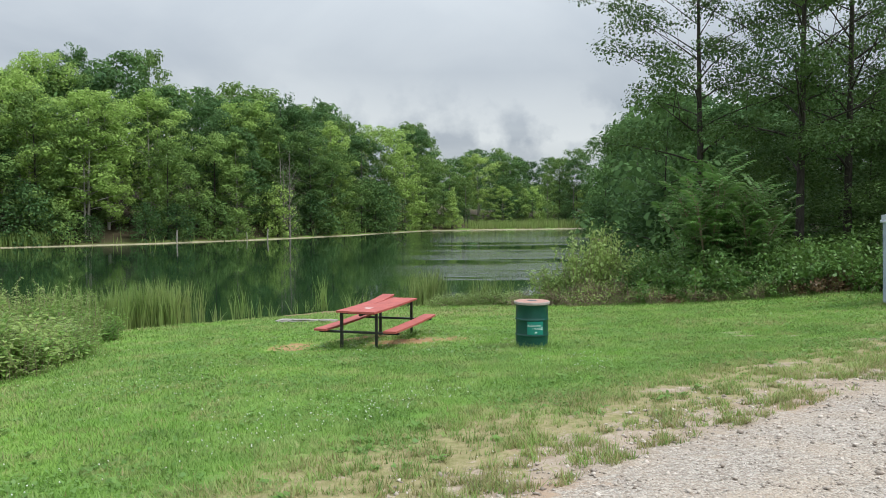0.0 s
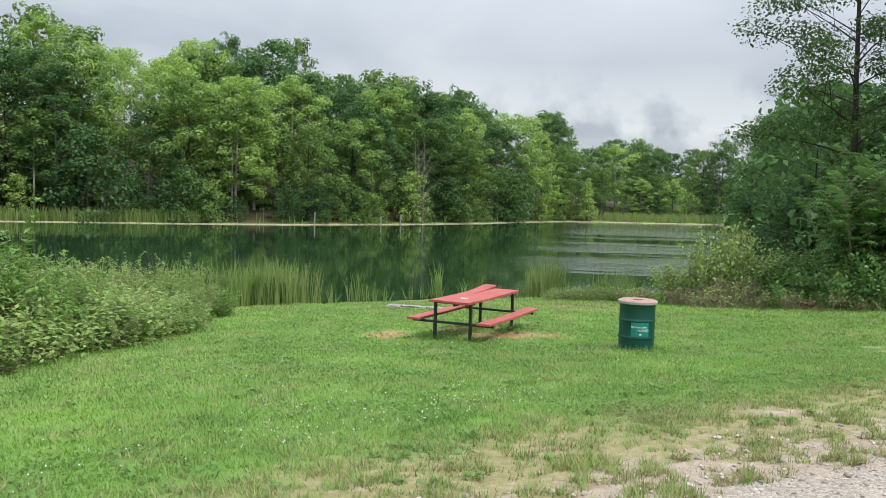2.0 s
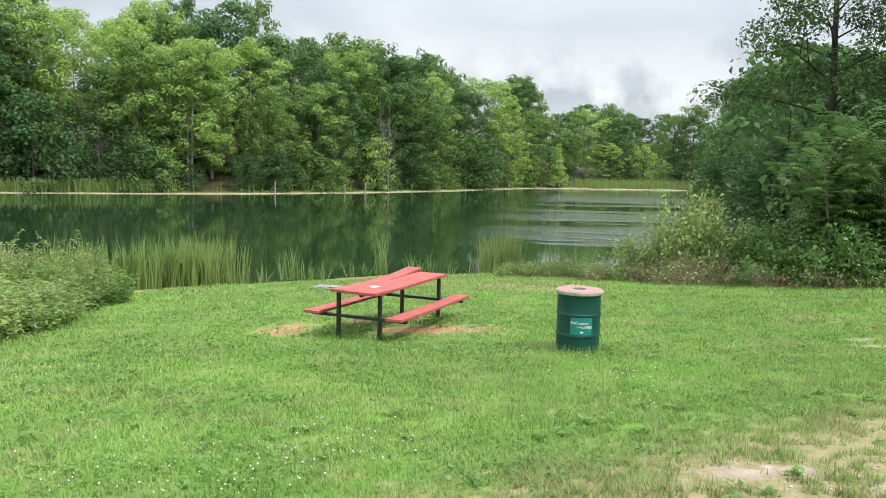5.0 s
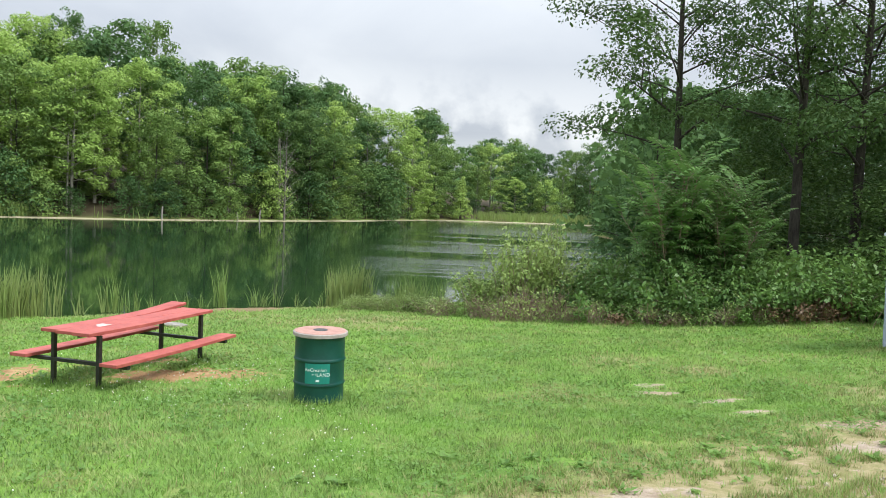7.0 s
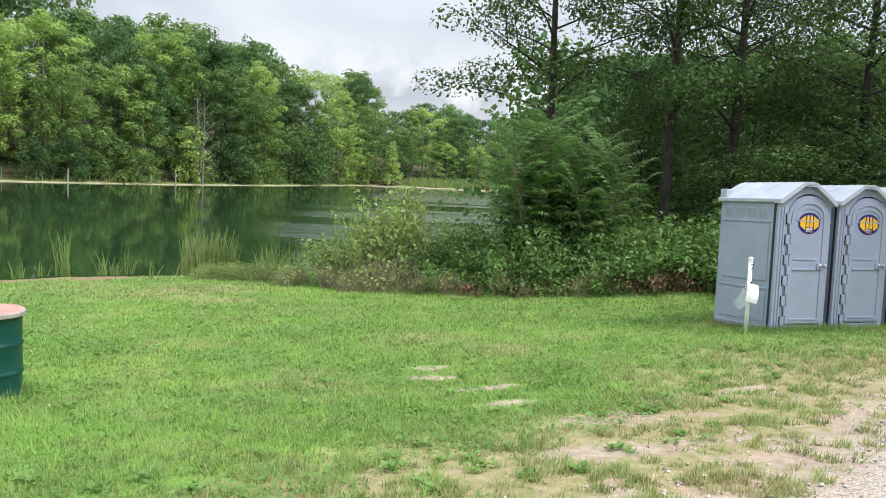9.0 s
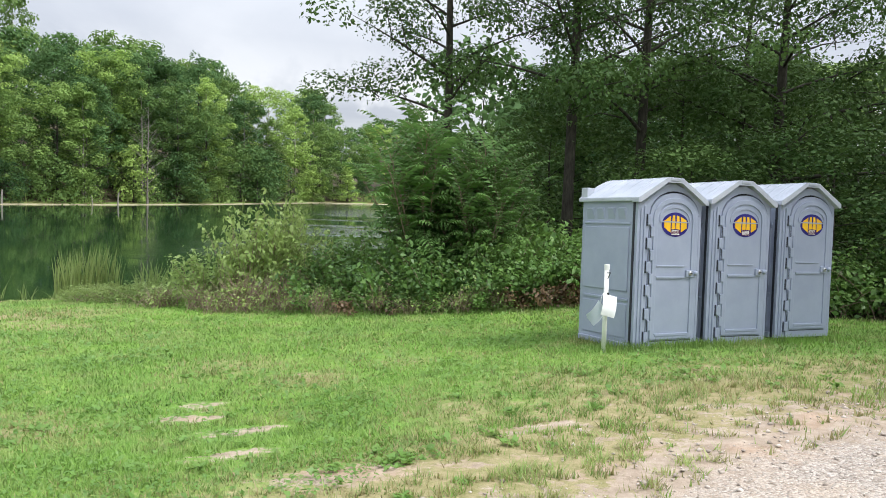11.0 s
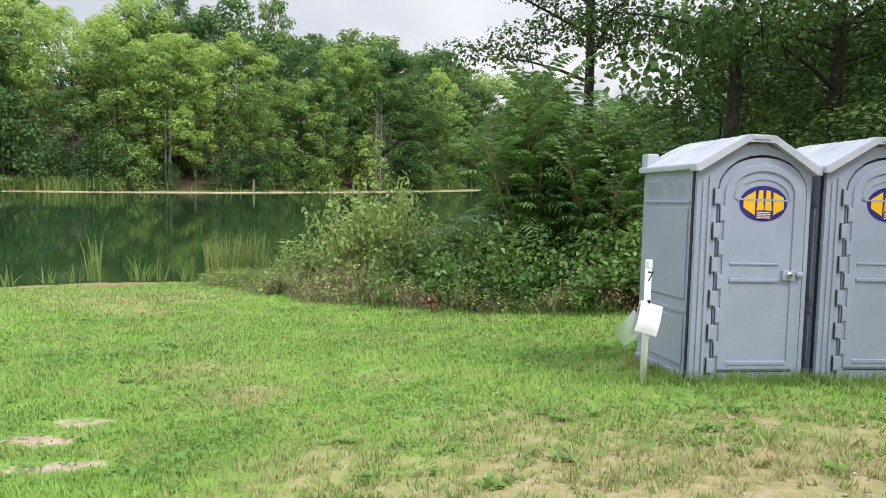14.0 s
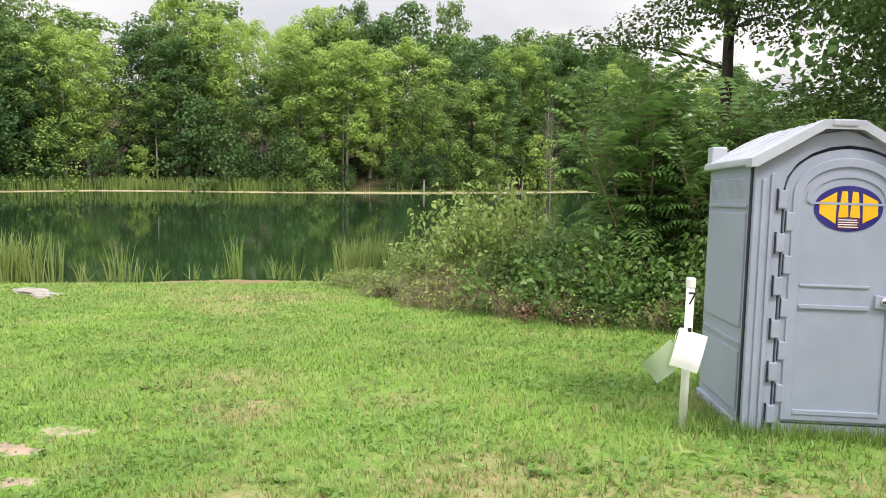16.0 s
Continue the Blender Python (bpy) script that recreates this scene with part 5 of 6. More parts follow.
def fern_shrub():
    """Tall shrub of upright stems, each topped by long feathered leaves."""
    rng = np.random.default_rng(90)
    t = new("sumac_shrub")
    tagged(t, "tall green shrub with long feathered leaves", "shrub", BANK)
    leafs = []
    for k in range(26):
        woods = []
        az, L = k * 2.4 + rng.uniform(-0.3, 0.3), rng.uniform(0.5, 1.75) if k > 4 else rng.uniform(0.0, 0.5)
        h = (4.0 - 0.75 * L) * rng.uniform(0.62, 1.0) if k > 4 else rng.uniform(3.2, 3.75)
        d0 = np.array([math.cos(az), math.sin(az), 0])
        q = np.linspace(0, 1, 6)[:, None]
        pts = d0 * L * q ** 1.2 + np.array([0, 0, h]) * q + rng.normal(0, 0.03, (6, 3)) * q
        woods.append(tube(pts, np.linspace(0.028, 0.010, 6), 5))
        for j in range(14):
            f = 0.24 + 0.76 * (j + 0.5) / 14
            s = np.array([np.interp(f, q[:, 0], pts[:, i]) for i in range(3)])
            a2 = j * 2.4 + rng.uniform(-0.4, 0.4)
            out = np.array([math.cos(a2), math.sin(a2), 0])
            ln = rng.uniform(0.7, 1.1)
            up = 0.45 + 1.1 * f
            w = np.linspace(0, 1, 11)[:, None]
            ray_ = s + out * ln * w * 0.9 + np.array([0, 0, 1]) * ln * (up * w - 0.75 * w * w)
            woods.append(tube(ray_[::2], np.linspace(0.006, 0.002, 6), 3))
            tan = unit(np.gradient(ray_, axis=0))
            side = unit(np.cross(tan, np.array([0, 0, 1.0])))
            size = 0.24 * np.sin(np.linspace(0.5, 2.8, 10)) + 0.03
            for sg in (-1, 1):
                dirn = unit(side[1:] * sg + tan[1:] * 0.45 - np.array([0, 0, 0.22]))
                nrm = unit(np.cross(dirn, tan[1:]) * sg + rng.normal(0, 0.10, (10, 3)))
                leafs.append(leaf_cards(rng, ray_[1:] + dirn * size[:, None] * 0.5, nrm, size, 0.15, dirn))
        part("stem", mesh_np("stem", *joined(woods), TWIG_DRY), t)
    part("foliage", mesh_np("foliage", *joined(leafs), LEAF_SUMAC), t)
    PROTO["sumac"] = [t, False]


fern_shrub()
plant("sumac", 8.6, 25.0, 0.98, 1.12, 0)
plant("sumac", 9.9, 24.8, 0.78, 0.93, 130)
plant("sumac", -9.6, 11.0, 0.6, 0.62, 60)
plant("sumac", -10.6, 13.2, 0.5, 0.52, 210)

LEFTWEED = "weeds on the bank by the table"


def stalk_weeds(key, name, label, mat, seed, stems, R, H, leaf, slim, droop=0.35):
    """A stand of upright stalks with leaves all the way up."""
    rng = np.random.default_rng(seed)
    woods, pos, along, size = [], [], [], []
    for k in range(stems):
        r, a = R * math.sqrt(rng.random()), rng.uniform(0, 2 * math.pi)
        h, tilt = H * rng.uniform(0.55, 1.1) * (1.08 - 0.3 * r / R), rng.normal(0, 0.13, 2) + 0.12 * np.array([math.cos(a), math.sin(a)]) * r / R
        q = np.linspace(0, 1, 4)[:, None]
        pts = np.array([r * math.cos(a), r * math.sin(a), -0.04]) + np.array([0, 0, h]) * q + np.array([tilt[0], tilt[1], 0]) * h * q * q
        woods.append(tube(pts, np.array([0.006, 0.005, 0.004, 0.002]), 3))
        n = int(h / 0.034)
        f = rng.uniform(0.22, 1.0, n)
        a2 = rng.uniform(0, 2 * math.pi, n)
        ln = leaf * rng.uniform(0.6, 1.25, n) * (1.15 - 0.5 * f)
        d = unit(np.stack([np.cos(a2), np.sin(a2), rng.uniform(-droop, 0.7, n)], 1))
        c = np.stack([np.interp(f, q[:, 0], pts[:, i]) for i in range(3)], 1)
        pos.append(c + d * ln[:, None] * 0.5)
        along.append(d)
        size.append(ln)
    pos, along, size = np.concatenate(pos), np.concatenate(along), np.concatenate(size)
    nrm = unit(np.array([0, 0, 1.0]) - along * along[:, 2:3] + rng.normal(0, 0.3, pos.shape))
    t = new(name)
    tagged(t, label, "weeds", LEFTWEED)
    part("stalks", mesh_np("stalks", *joined(woods), TWIG_DRY), t)
    part("foliage", mesh_np("foliage", *leaf_cards(rng, pos, nrm, size, slim, along), mat), t)
    PROTO[key] = [t, False]


stalk_weeds("stalk0", "goldenrod_weeds", "tall yellow-green weeds on upright stalks", LEAF_OLIVE, 98, 70, 0.85, 1.35, 0.13, 0.14)
stalk_weeds("stalk1", "green_weeds", "tall green weeds with long narrow leaves", LEAF_BUSH, 99, 60, 0.8, 1.4, 0.17, 0.17)
stalk_weeds("sprig0", "leafy_sprig", "thin upright sprig standing above the weeds", LEAF_BUSH, 100, 5, 0.16, 2.5, 0.20, 0.24)
make_bush("weed0", "leafy_weeds", "dense clump of tall green weeds", LEAF_BUSH, TWIG_DRY, LEFTWEED, 95, R=1.0, H=1.3, leaves=2200, leaf=0.12, canes=44, slim=0.27)
make_bush("weed1", "leafy_weeds", "dense clump of yellow-green weeds", LEAF_OLIVE, TWIG_DRY, LEFTWEED, 96, R=0.95, H=1.25, leaves=2000, leaf=0.10, canes=44, slim=0.24)
make_bush("weed2", "leafy_weeds", "tall slender weeds with narrow leaves", LEAF_REED, TWIG_DRY, LEFTWEED, 97, R=0.7, H=1.5, leaves=1500, leaf=0.12, canes=50, slim=0.12)
wr = random.Random(5)
for k in range(76):
    u = (k + wr.random()) / 76
    y = 7.2 + 13.0 * u
    edge = float(np.interp(y, [7, 11.5, 15, 20], [-8.4, -7.55, -7.9, -8.9]))
    depth = min(6.5, max(1.2, (edge + 16) - 0.1 * (y - 8)) * 0.75)
    x = edge - depth * wr.random() ** 1.5
    key = wr.choice(["weed0", "stalk0", "stalk1", "weed1", "stalk0", "stalk1"]) if y < 17 else wr.choice(["stalk0", "weed2", "stalk1"])
    if float(lake_distance(np.array([x]), np.array([y]))[0][0]) > 0.3:
        tall = (0.8 if x > edge - 0.7 else 1.35) * (1.0 if y < 15 else 0.75)
        plant(key, x, y, wr.uniform(0.85, 1.2), tall * wr.uniform(0.6, 1.2), wr.uniform(0, 360))
for x, y, sz in ((-8.6, 8.2, 1.75), (-9.2, 9.5, 1.8), (-7.9, 6.9, 1.5), (-10.0, 8.6, 2.0), (-10.8, 10.6, 1.8), (-9.0, 6.0, 1.8), (-11.5, 9.0, 2.1)):
    plant(wr.choice(["weed0", "stalk1"]), x, y, 1.15, sz * 0.95, wr.uniform(0, 360))
for x, y, sz in ((-8.9, 12.4, 1.0), (-8.1, 11.6, 0.8), (-9.3, 10.2, 1.0), (-10.1, 12.0, 0.95), (-8.4, 9.1, 0.95)):
    plant("sprig0", x, y, 1.0, sz, wr.uniform(0, 360))


# ---- reeds ----
def reed_arrays(seed, blades, spread, h, width=0.022):
    rng = np.random.default_rng(seed)
    r, a = spread * np.sqrt(rng.random(blades)), rng.uniform(0, 2 * math.pi, blades)
    base = np.stack([r * np.cos(a), r * np.sin(a), np.full(blades, -0.3)], 1)
    hh = h * rng.uniform(0.55, 1.1, blades)
    az = rng.uniform(0, 2 * math.pi, blades)
    d = np.stack([np.cos(az), np.sin(az), 0 * az], 1)
    lean = rng.uniform(0.02, 0.30, blades) * hh
    lean[rng.random(blades) < 0.12] *= 2.2
    side = np.stack([-np.sin(az), np.cos(az), 0 * az], 1)
    turn = rng.uniform(0, math.pi, blades)[:, None]
    side = side * np.cos(turn) + d * np.sin(turn)
    rows = []
    for u, w in ((0, 0.7), (0.35, 1.0), (0.7, 0.75), (0.93, 0.35), (1.0, 0.03)):
        c = base + d * (lean * u ** 2.2)[:, None] + np.array([0, 0, 1.0]) * ((hh + 0.3) * u * (1 - 0.12 * u * lean / hh))[:, None]
        rows += [c - side * width * w / 2, c + side * width * w / 2]
    v = np.stack(rows, 1).reshape(-1, 3)
    o = np.arange(blades)[:, None, None] * 10
    f = (o + np.array([[0, 1, 3, 2], [2, 3, 5, 4], [4, 5, 7, 6], [6, 7, 9, 8]])[None]).reshape(-1, 4)
    return v, f


def near_reeds():
    """Cattails along the near waterline: a bed by the weeds, a bed by the shrubs, and scattered tufts between."""
    rng = random.Random(6)
    kinds = [reed_arrays(100 + i, n, s, h, 0.036) for i, (n, s, h) in enumerate(((30, 0.34, 1.6), (22, 0.26, 1.35), (12, 0.15, 1.15)))]
    pieces = []

    def tuft(k, x, y, sz):
        v, f = kinds[k]
        a = rng.uniform(0, 2 * math.pi)
        c, s = math.cos(a), math.sin(a)
        pieces.append((np.stack([x + v[:, 0] * c - v[:, 1] * s, y + v[:, 0] * s + v[:, 1] * c, v[:, 2] * sz + max(gz(x, y), WATER_Z - 0.3)], 1), f))

    for _ in range(84):
        x = -8.8 - 5.0 * rng.random() ** 1.3 + rng.uniform(-0.4, 0.4)
        y = float(np.interp(x, [-16, -12, -9.2, -8], [14.5, 20.5, 25.3, 26.4])) + rng.uniform(-2.0, 0.5)
        tuft(0 if rng.random() < 0.75 else 1, x, y, rng.uniform(0.8, 1.08))
    for _ in range(13):
        tuft(1 if rng.random() < 0.6 else 0, rng.uniform(-1.1, 0.15), 30.6 + rng.uniform(-0.7, 0.6), rng.uniform(0.8, 1.1))
    for _ in range(9):
        x = rng.uniform(0.9, 2.7)
        tuft(2, x, 30.3 - 0.5 * x + rng.uniform(-0.8, 0.5), rng.uniform(0.6, 0.95))
    for k, x, y, sz in ((1, -4.75, 29.75, 1.05), (2, -4.55, 29.6, 1.2), (1, -7.1, 27.7, 0.95), (2, -7.4, 27.5, 1.1), (2, -6.7, 27.8, 0.8), (2, -6.2, 28.1, 0.6), (2, -5.6, 28.9, 0.6), (2, -3.7, 30.2, 0.7), (2, -3.0, 30.5, 0.85), (2, -2.3, 30.7, 0.5), (2, -7.9, 26.9, 0.7), (2, -3.4, 30.3, 0.55), (2, -5.1, 29.4, 0.55), (2, -1.6, 30.9, 0.5)):
        tuft(k, x, y, sz)
    tagged(new("cattails", mesh_np("cattails", *joined(pieces), LEAF_REED)), "tall green cattail leaves standing in the shallows", "reeds", kind="stuff")


near_reeds()


def far_reeds():
    rng = np.random.default_rng(7)
    pieces = []
    v, f = reed_arrays(120, 2600, 1.0, 2.0, 0.14)
    n = 2600
    cx, cy = rng.uniform(5, 40, n), rng.uniform(0, 9, n)
    cy = np.interp(cx, [4, 20, 38], [154.0, 161.0, 169.0]) + cy
    off = np.stack([cx, cy, np.full(n, WATER_Z + 0.1)], 1)
    pieces.append((v + np.repeat(off, 10, 0), f))
    v, f = reed_arrays(121, 2400, 0.6, 1.6, 0.10)
    n = 2400
    fx = np.array([p[0] for p in FAR_SHORE], float)
    fy = np.array([p[1] for p in FAR_SHORE], float)
    cx = np.where(rng.random(n) < 0.97, -44 - 26 * rng.random(n) ** 1.4, rng.uniform(-44, 0, n))
    off = np.stack([cx, np.interp(cx, fx, fy) + rng.uniform(0.3, 2.2, n), np.full(n, WATER_Z + 0.1)], 1)
    pieces.append((v + np.repeat(off, 10, 0), f))
    tagged(new("far_reeds", mesh_np("far_reeds", *joined(pieces), LEAF_REED)), "belt of pale green reeds on the far bank", "reeds", kind="stuff")


far_reeds()


def shore_scum():
    """A pale line of dead stalks and foam along the far waterline."""
    pts = np.array(FAR_SHORE, float)
    seg = np.hypot(*np.diff(pts, axis=0).T)
    cum = np.concatenate([[0], np.cumsum(seg)])
    s = np.arange(60, cum[-1], 0.8)
    rng = np.random.default_rng(9)
    x, y = np.interp(s, cum, pts[:, 0]), np.interp(s, cum, pts[:, 1])
    tx, ty = np.gradient(x), np.gradient(y)
    k = np.hypot(tx, ty)
    nx, ny = -ty / k, tx / k
    w = 0.25 + 0.5 * np.abs(np.sin(s * 0.21) + 0.5 * np.sin(s * 0.53)) + rng.uniform(0, 0.25, len(s))
    rows = []
    for o, z in ((-1.0, -0.03), (-0.75, 0.05), (0.3, 0.10), (1.2, 0.02)):
        rows.append(np.stack([x + nx * o * w, y + ny * o * w, np.full(len(s), WATER_Z + z)], 1))
    v = np.stack(rows, 1).reshape(-1, 3)
    i, j = np.meshgrid(np.arange(len(s) - 1), np.arange(3), indexing="ij")
    f = np.stack([i * 4 + j, (i + 1) * 4 + j, (i + 1) * 4 + j + 1, i * 4 + j + 1], -1).reshape(-1, 4)
    tagged(new("waterline_debris", mesh_np("waterline_debris", v, f, FLOATING)), "pale strip of dead stalks at the far waterline", "debris", kind="stuff")


shore_scum()


# ---- grass, clover and pebbles ----
def lawn_points(rng, n, near, far):
    """Points round the walk, thinning with distance."""
    u = rng.random(n)
    px, py = 11.5 * u, 0.2 + 11.3 * u
    r = near * (far / near) ** rng.random(n)
    a = rng.uniform(0, 2 * math.pi, n)
    return px + r * np.cos(a), py + r * np.sin(a), r


def grass_blades():
    rng = np.random.default_rng(12)
    x, y, r = lawn_points(rng, 1900000, 2.6, 28)
    g = gravel_distance(x, y)
    keep = (x > -9) & (x < 19) & (y > 2) & (g > -0.5) & (y < 31)
    x, y, r, g = x[keep], y[keep], r[keep], g[keep]
    d, _ = lake_distance(x, y)
    wood = smooth01((x - 3) / 2) * smooth01((y - (26.4 - 0.30 * x)) / 0.8)
    keep = (d > 1.2 + 0.5 * np.sin(x * 2.3) * np.sin(x * 0.9 + 1) + rng.normal(0, 0.25, len(x))) & (wood < 0.5)
    x, y, r, g = x[keep], y[keep], r[keep], g[keep]
    wear = np.maximum(np.clip(1 - np.maximum(g, 0) / 2.6, 0, 1), dry_spots(x, y))
    patch = np.sin(x * 2.1 + 1.7 * np.sin(y * 1.3)) * np.sin(y * 2.7 + 1.3 * np.sin(x * 1.9)) * 0.5 + rng.normal(0, 0.2, len(x))
    bare = np.min([np.hypot((x - bx) * 0.85 + (y - by) * 0.3, ((y - by) - (x - bx) * 0.3) * a / b) / a for bx, by, a, b in BARE], axis=0)
    tufts = 0.6 * np.sin(x * 5.3 + 2.1 * np.sin(y * 3.7)) * np.sin(y * 6.1 + 1.9 * np.sin(x * 4.3)) + 0.8 * np.sin(x * 11.3 + 2.3 * np.sin(y * 7.9)) * np.sin(y * 13.1 + 2.1 * np.sin(x * 8.7))
    chance = np.clip(1.2 - 1.2 * wear + (0.3 * patch + 0.9 * tufts) * (wear > 0.05), 0, 1) * np.clip((bare - 0.5) * 2.2, 0.03, 1)
    keep = rng.random(len(x)) < chance
    x, y, r, wear, tufts = x[keep], y[keep], r[keep], wear[keep], tufts[keep]
    z = ground_z(x, y)
    n = len(x)
    far_ = np.clip(r / 8, 0.8, 3.0)
    h = rng.uniform(0.022, 0.06, n) * (0.85 + 0.15 * far_) * (1 + 0.7 * np.clip(tufts, 0, 1) * np.clip(wear * 2, 0, 1))
    w = rng.uniform(0.004, 0.008, n) * far_
    az = rng.uniform(0, 2 * math.pi, n)
    lean = rng.uniform(0.1, 1.6, n) * h
    dx, dy = np.cos(az), np.sin(az)
    v = np.empty((n, 3, 3), np.float32)
    v[:, 0] = np.stack([x - dy * w, y + dx * w, z - 0.01], 1)
    v[:, 1] = np.stack([x + dy * w, y - dx * w, z - 0.01], 1)
    v[:, 2] = np.stack([x + dx * lean, y + dy * lean, z + h], 1)
    patchy = np.sin(x * 0.9 + 2 * np.sin(y * 0.7)) * np.sin(y * 1.1 + 1.5 * np.sin(x * 0.8))
    dry = rng.random(n) < np.clip(0.03 + 0.62 * wear + 0.09 * patchy, 0.015, 0.75)
    for name, sel, mat, label in (("grass", ~dry, GRASS_BLADE, "short mown green grass"), ("dry_grass", dry, GRASS_DRY, "straw-coloured dry grass among the green")):
        vv = v[sel].reshape(-1, 3)
        tagged(new(name, mesh_np(name, vv, np.arange(len(vv)).reshape(-1, 3), mat)), label, "grass", kind="stuff")


grass_blades()


def clover_flowers():
    rng = np.random.default_rng(13)
    x, y, r = lawn_points(rng, 26000, 4, 18)
    patch = np.sin(x * 0.8 + 2) * np.sin(y * 0.9 + 1) + rng.normal(0, 0.4, len(x))
    keep = (x > -7) & (x < 2.5) & (y > 4) & (gravel_distance(x, y) > 2.6) & (patch > 0.35) & (y < 17)
    x, y = x[keep][:800], y[keep][:800]
    z = ground_z(x, y) + rng.uniform(0.04, 0.08, len(x))
    s = rng.uniform(0.005, 0.010, len(x))
    oct_v = np.array([(1, 0, 0), (-1, 0, 0), (0, 1, 0), (0, -1, 0), (0, 0, 1), (0, 0, -1)], float)
    oct_f = np.array([(0, 2, 4), (2, 1, 4), (1, 3, 4), (3, 0, 4), (2, 0, 5), (1, 2, 5), (3, 1, 5), (0, 3, 5)])
    v = (np.stack([x, y, z], 1)[:, None, :] + oct_v[None] * s[:, None, None]).reshape(-1, 3)
    f = (np.arange(len(x))[:, None, None] * 6 + oct_f[None]).reshape(-1, 3)
    tagged(new("clover_flowers", mesh_np("clover_flowers", v, f, CLOVER)), "small white clover heads scattered in the lawn", "flowers", kind="stuff")


clover_flowers()


def low_weeds():
    """Broad little clover and plantain leaves in drifts over the lawn."""
    rng = np.random.default_rng(15)
    x, y, r = lawn_points(rng, 330000, 3, 22)
    patch = np.sin(x * 1.7 + 1.3 * np.sin(y * 1.1)) * np.sin(y * 1.5 + 1.8 * np.sin(x * 0.9)) + rng.normal(0, 0.35, len(x))
    d, _ = lake_distance(x, y)
    keep = (patch > 0.25) & (x > -6) & (x < 14) & (y > 5) & (y < 26.2 - 0.3 * np.maximum(x, 0)) & (gravel_distance(x, y) > 1.3) & (d > 1.5)
    x, y, r = x[keep][:60000], y[keep][:60000], r[keep][:60000]
    n = len(x)
    c = np.stack([x, y, ground_z(x, y) + rng.uniform(0.015, 0.05, n)], 1)
    nrm = unit(np.array([0, 0, 1.0]) + rng.normal(0, 0.35, (n, 3)))
    tagged(new("lawn_weeds", mesh_np("lawn_weeds", *leaf_cards(rng, c, nrm, rng.uniform(0.022, 0.045, n) * np.clip(r / 7, 0.9, 2.2), 0.36), LEAF_BUSH)), "low clover and broad weeds in the mown lawn", "weeds", kind="stuff")


low_weeds()


def weed_clumps():
    """Rosettes of broad leaves standing out of the mown lawn."""
    rng = np.random.default_rng(16)
    x, y, r = lawn_points(rng, 1500, 3.5, 16)
    d, _ = lake_distance(x, y)
    keep = (x > -6) & (x < 13) & (y > 5) & (y < 25.5 - 0.3 * np.maximum(x, 0)) & (gravel_distance(x, y) > 0.5) & (d > 2.5)
    x, y = x[keep][:330], y[keep][:330]
    n, k = len(x), 16
    a = rng.uniform(0, 2 * math.pi, (n, k))
    out = np.stack([np.cos(a), np.sin(a), rng.uniform(0.15, 0.9, (n, k))], -1)
    out /= np.linalg.norm(out, axis=-1, keepdims=True)
    ln = rng.uniform(0.035, 0.075, (n, k)) * rng.uniform(0.6, 1.3, (n, 1))
    c = np.stack([x, y, ground_z(x, y) + 0.01], 1)[:, None, :] + out * ln[..., None] * 0.6 + rng.normal(0, 0.03, (n, k, 3)) * np.array([1, 1, 0.2])
    out = out.reshape(-1, 3)
    nrm = unit(np.array([0, 0, 1.0]) - out * out[:, 2:3] + rng.normal(0, 0.2, out.shape))
    tagged(new("weed_clumps", mesh_np("weed_clumps", *leaf_cards(rng, c.reshape(-1, 3), nrm, ln.ravel(), 0.3, out), LEAF_BUSH)), "broad-leaved weed rosettes in the lawn", "weeds", kind="stuff")


weed_clumps()


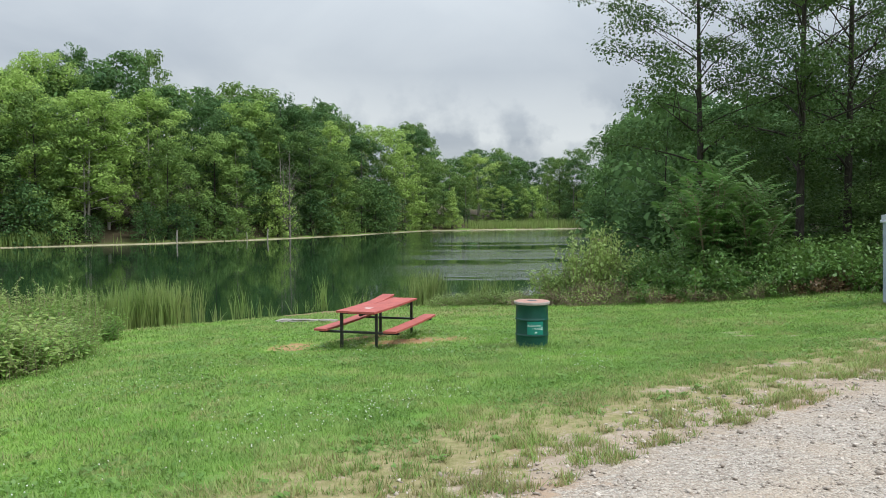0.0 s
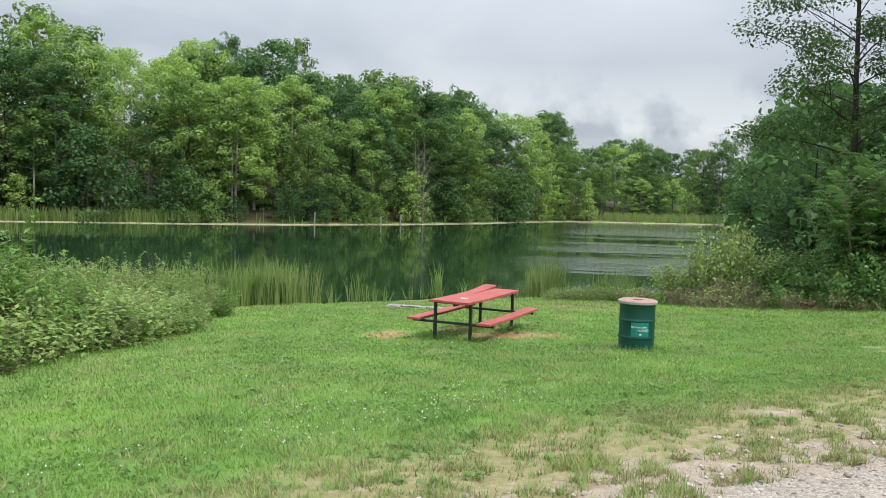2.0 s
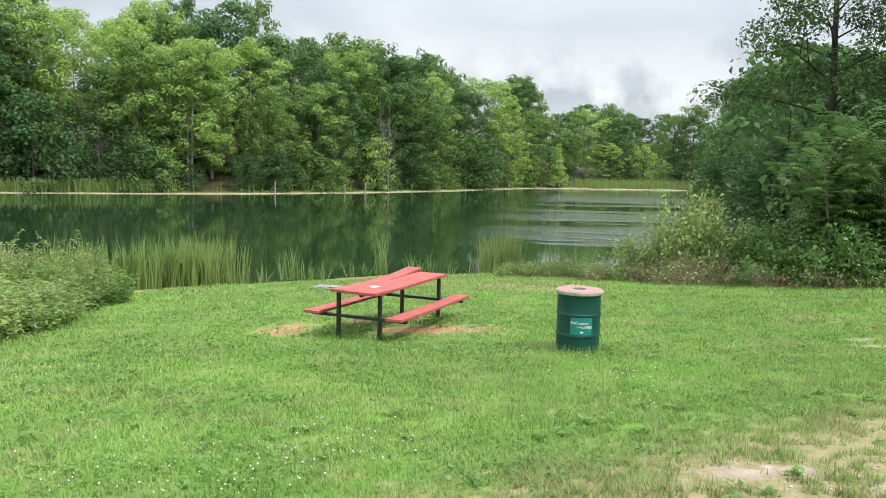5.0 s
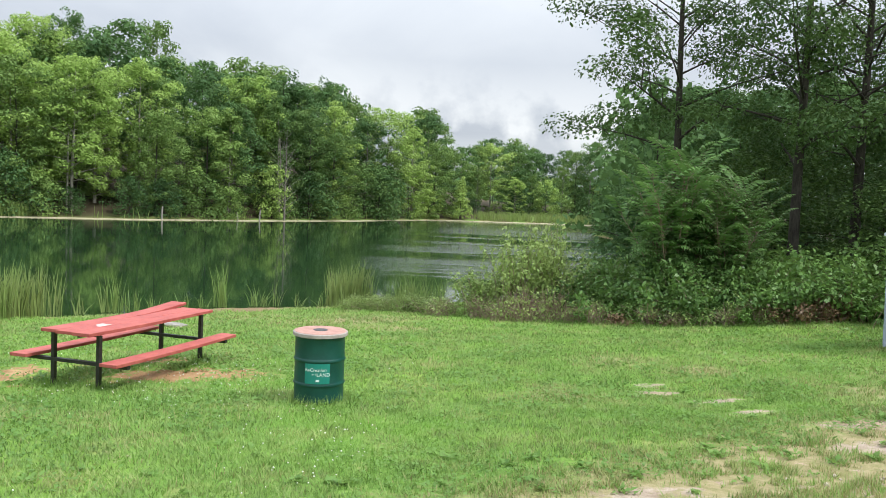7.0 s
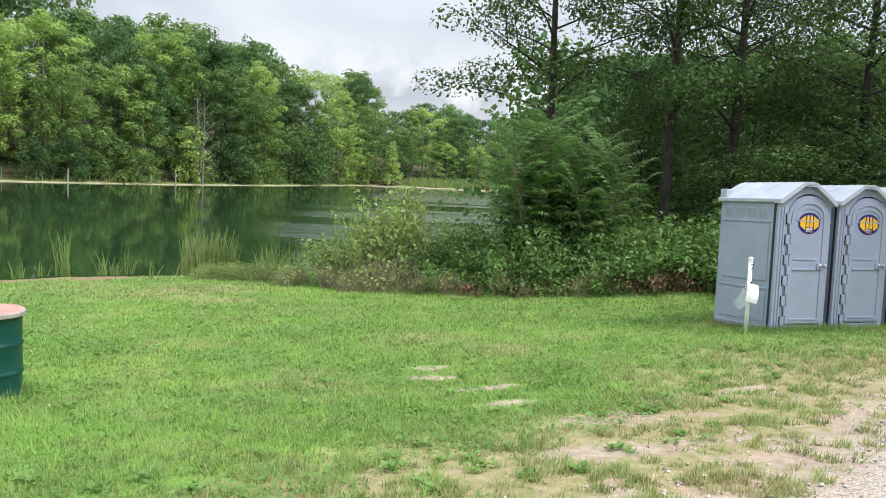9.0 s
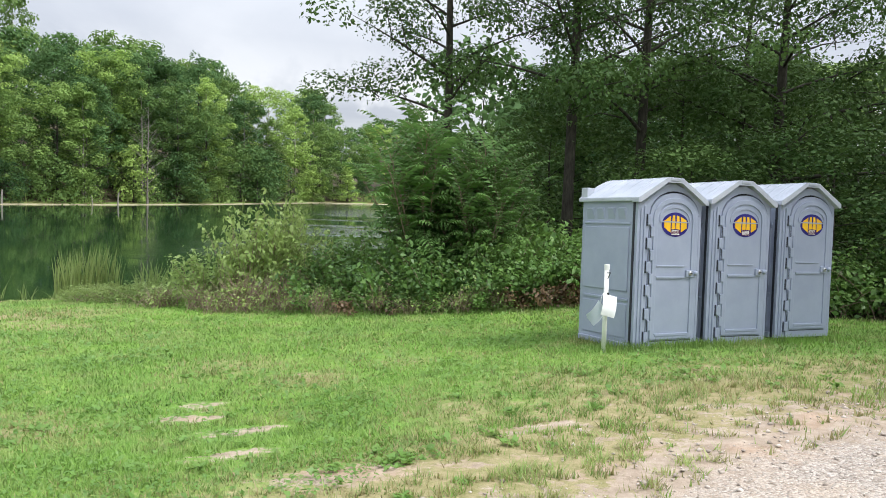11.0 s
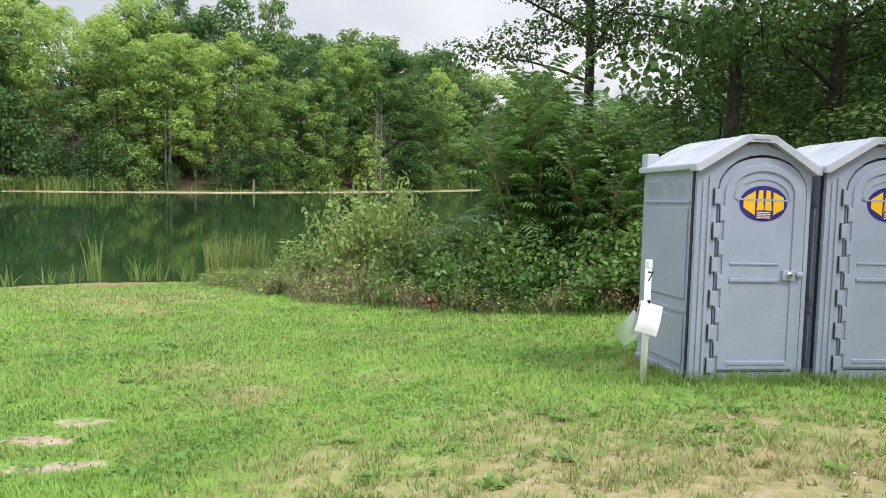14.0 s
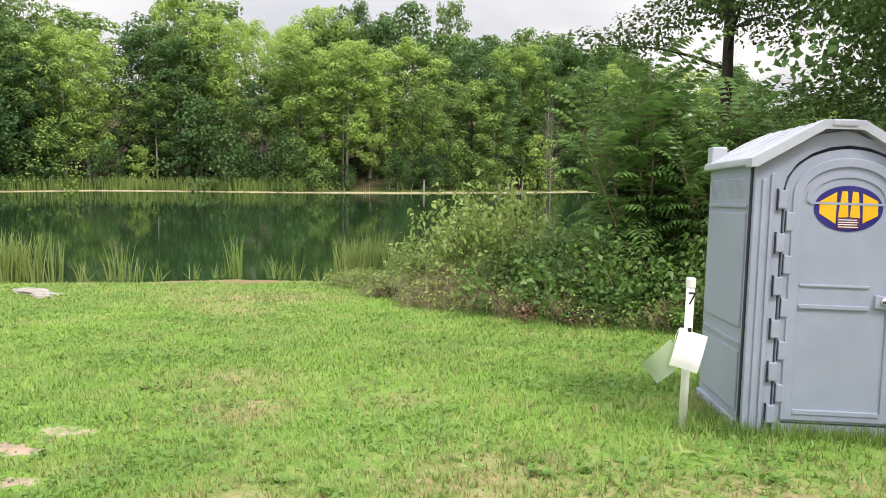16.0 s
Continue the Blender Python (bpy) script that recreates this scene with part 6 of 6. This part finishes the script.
def unmown_fringe():
    """Longer grass that the mower missed, round the toilets, the posts, the drum and the foot of the brambles."""
    rng = np.random.default_rng(17)
    xs, ys = [], []
    for x0, y0, x1, y1, n, w in ((10.75, 17.2, 14.5, 18.6, 3400, 0.10), (10.85, 17.25, 10.45, 18.3, 1000, 0.08), (4.0, 25.0, 7.5, 23.35, 2200, 0.22), (7.5, 23.35, 12.5, 22.1, 3000, 0.22)):
        u = rng.random(n)
        xs.append(x0 + (x1 - x0) * u + rng.normal(0, w, n))
        ys.append(y0 + (y1 - y0) * u + rng.normal(0, w, n))
    for x0, y0, r0, n in ((1.585, 13.78, 0.30, 420), (10.49, 17.25, 0.05, 160), (-1.9, 14.35, 0.06, 90), (-1.24, 14.2, 0.06, 90), (-1.33, 16.4, 0.06, 90), (-0.67, 16.25, 0.06, 90)):
        a, r = rng.uniform(0, 2 * math.pi, n), r0 + np.abs(rng.normal(0, 0.05, n))
        xs.append(x0 + r * np.cos(a))
        ys.append(y0 + r * np.sin(a))
    x, y = np.concatenate(xs), np.concatenate(ys)
    n = len(x)
    z, h, w = ground_z(x, y), rng.uniform(0.05, 0.15, n), rng.uniform(0.003, 0.006, n)
    az = rng.uniform(0, 2 * math.pi, n)
    dx, dy, lean = np.cos(az), np.sin(az), rng.uniform(0.1, 0.7, n) * h
    v = np.stack([np.stack([x - dy * w, y + dx * w, z - 0.01], 1), np.stack([x + dy * w, y - dx * w, z - 0.01], 1), np.stack([x + dx * lean, y + dy * lean, z + h], 1)], 1).reshape(-1, 3)
    tagged(new("long_grass", mesh_np("long_grass", v, np.arange(3 * n).reshape(-1, 3), GRASS_BLADE)), "longer unmown grass round the feet of things", "grass", kind="stuff")


unmown_fringe()


def gravel_stones():
    rng = np.random.default_rng(14)
    x, y, r = lawn_points(rng, 130000, 2.8, 14)
    g = gravel_distance(x, y)
    p = np.clip(0.85 - 0.9 * g, 0, 1) * (g > -6)
    keep = (rng.random(len(x)) < p) & (x > -1) & (x < 16) & (y > 3.5)
    x, y = x[keep][:16000], y[keep][:16000]
    n = len(x)
    z = ground_z(x, y)
    s = rng.gamma(3.0, 0.0036, n).clip(0.005, 0.032)
    cube = np.array([(1, 0, 0), (-1, 0, 0), (0, 1, 0), (0, -1, 0), (0, 0, 1), (0, 0, -1)], float)
    faces = np.array([(0, 2, 4), (2, 1, 4), (1, 3, 4), (3, 0, 4), (2, 0, 5), (1, 2, 5), (3, 1, 5), (0, 3, 5)])
    a = rng.uniform(0, math.pi, n)
    jit = cube[None] * rng.uniform(0.6, 1.3, (n, 6, 1)) + rng.normal(0, 0.22, (n, 6, 3))
    c, sn = np.cos(a)[:, None], np.sin(a)[:, None]
    vx, vy = jit[..., 0] * c - jit[..., 1] * sn, jit[..., 0] * sn + jit[..., 1] * c
    v = np.stack([x[:, None] + vx * s[:, None], y[:, None] + vy * s[:, None], z[:, None] + (jit[..., 2] * 0.62 + 0.25) * s[:, None]], -1).reshape(-1, 3)
    f = (np.arange(n)[:, None, None] * 6 + faces[None]).reshape(-1, 3)
    tagged(new("gravel_stones", mesh_np("gravel_stones", v, f, PEBBLE)), "loose pale grey gravel stones on the drive", "gravel", kind="stuff")


gravel_stones()
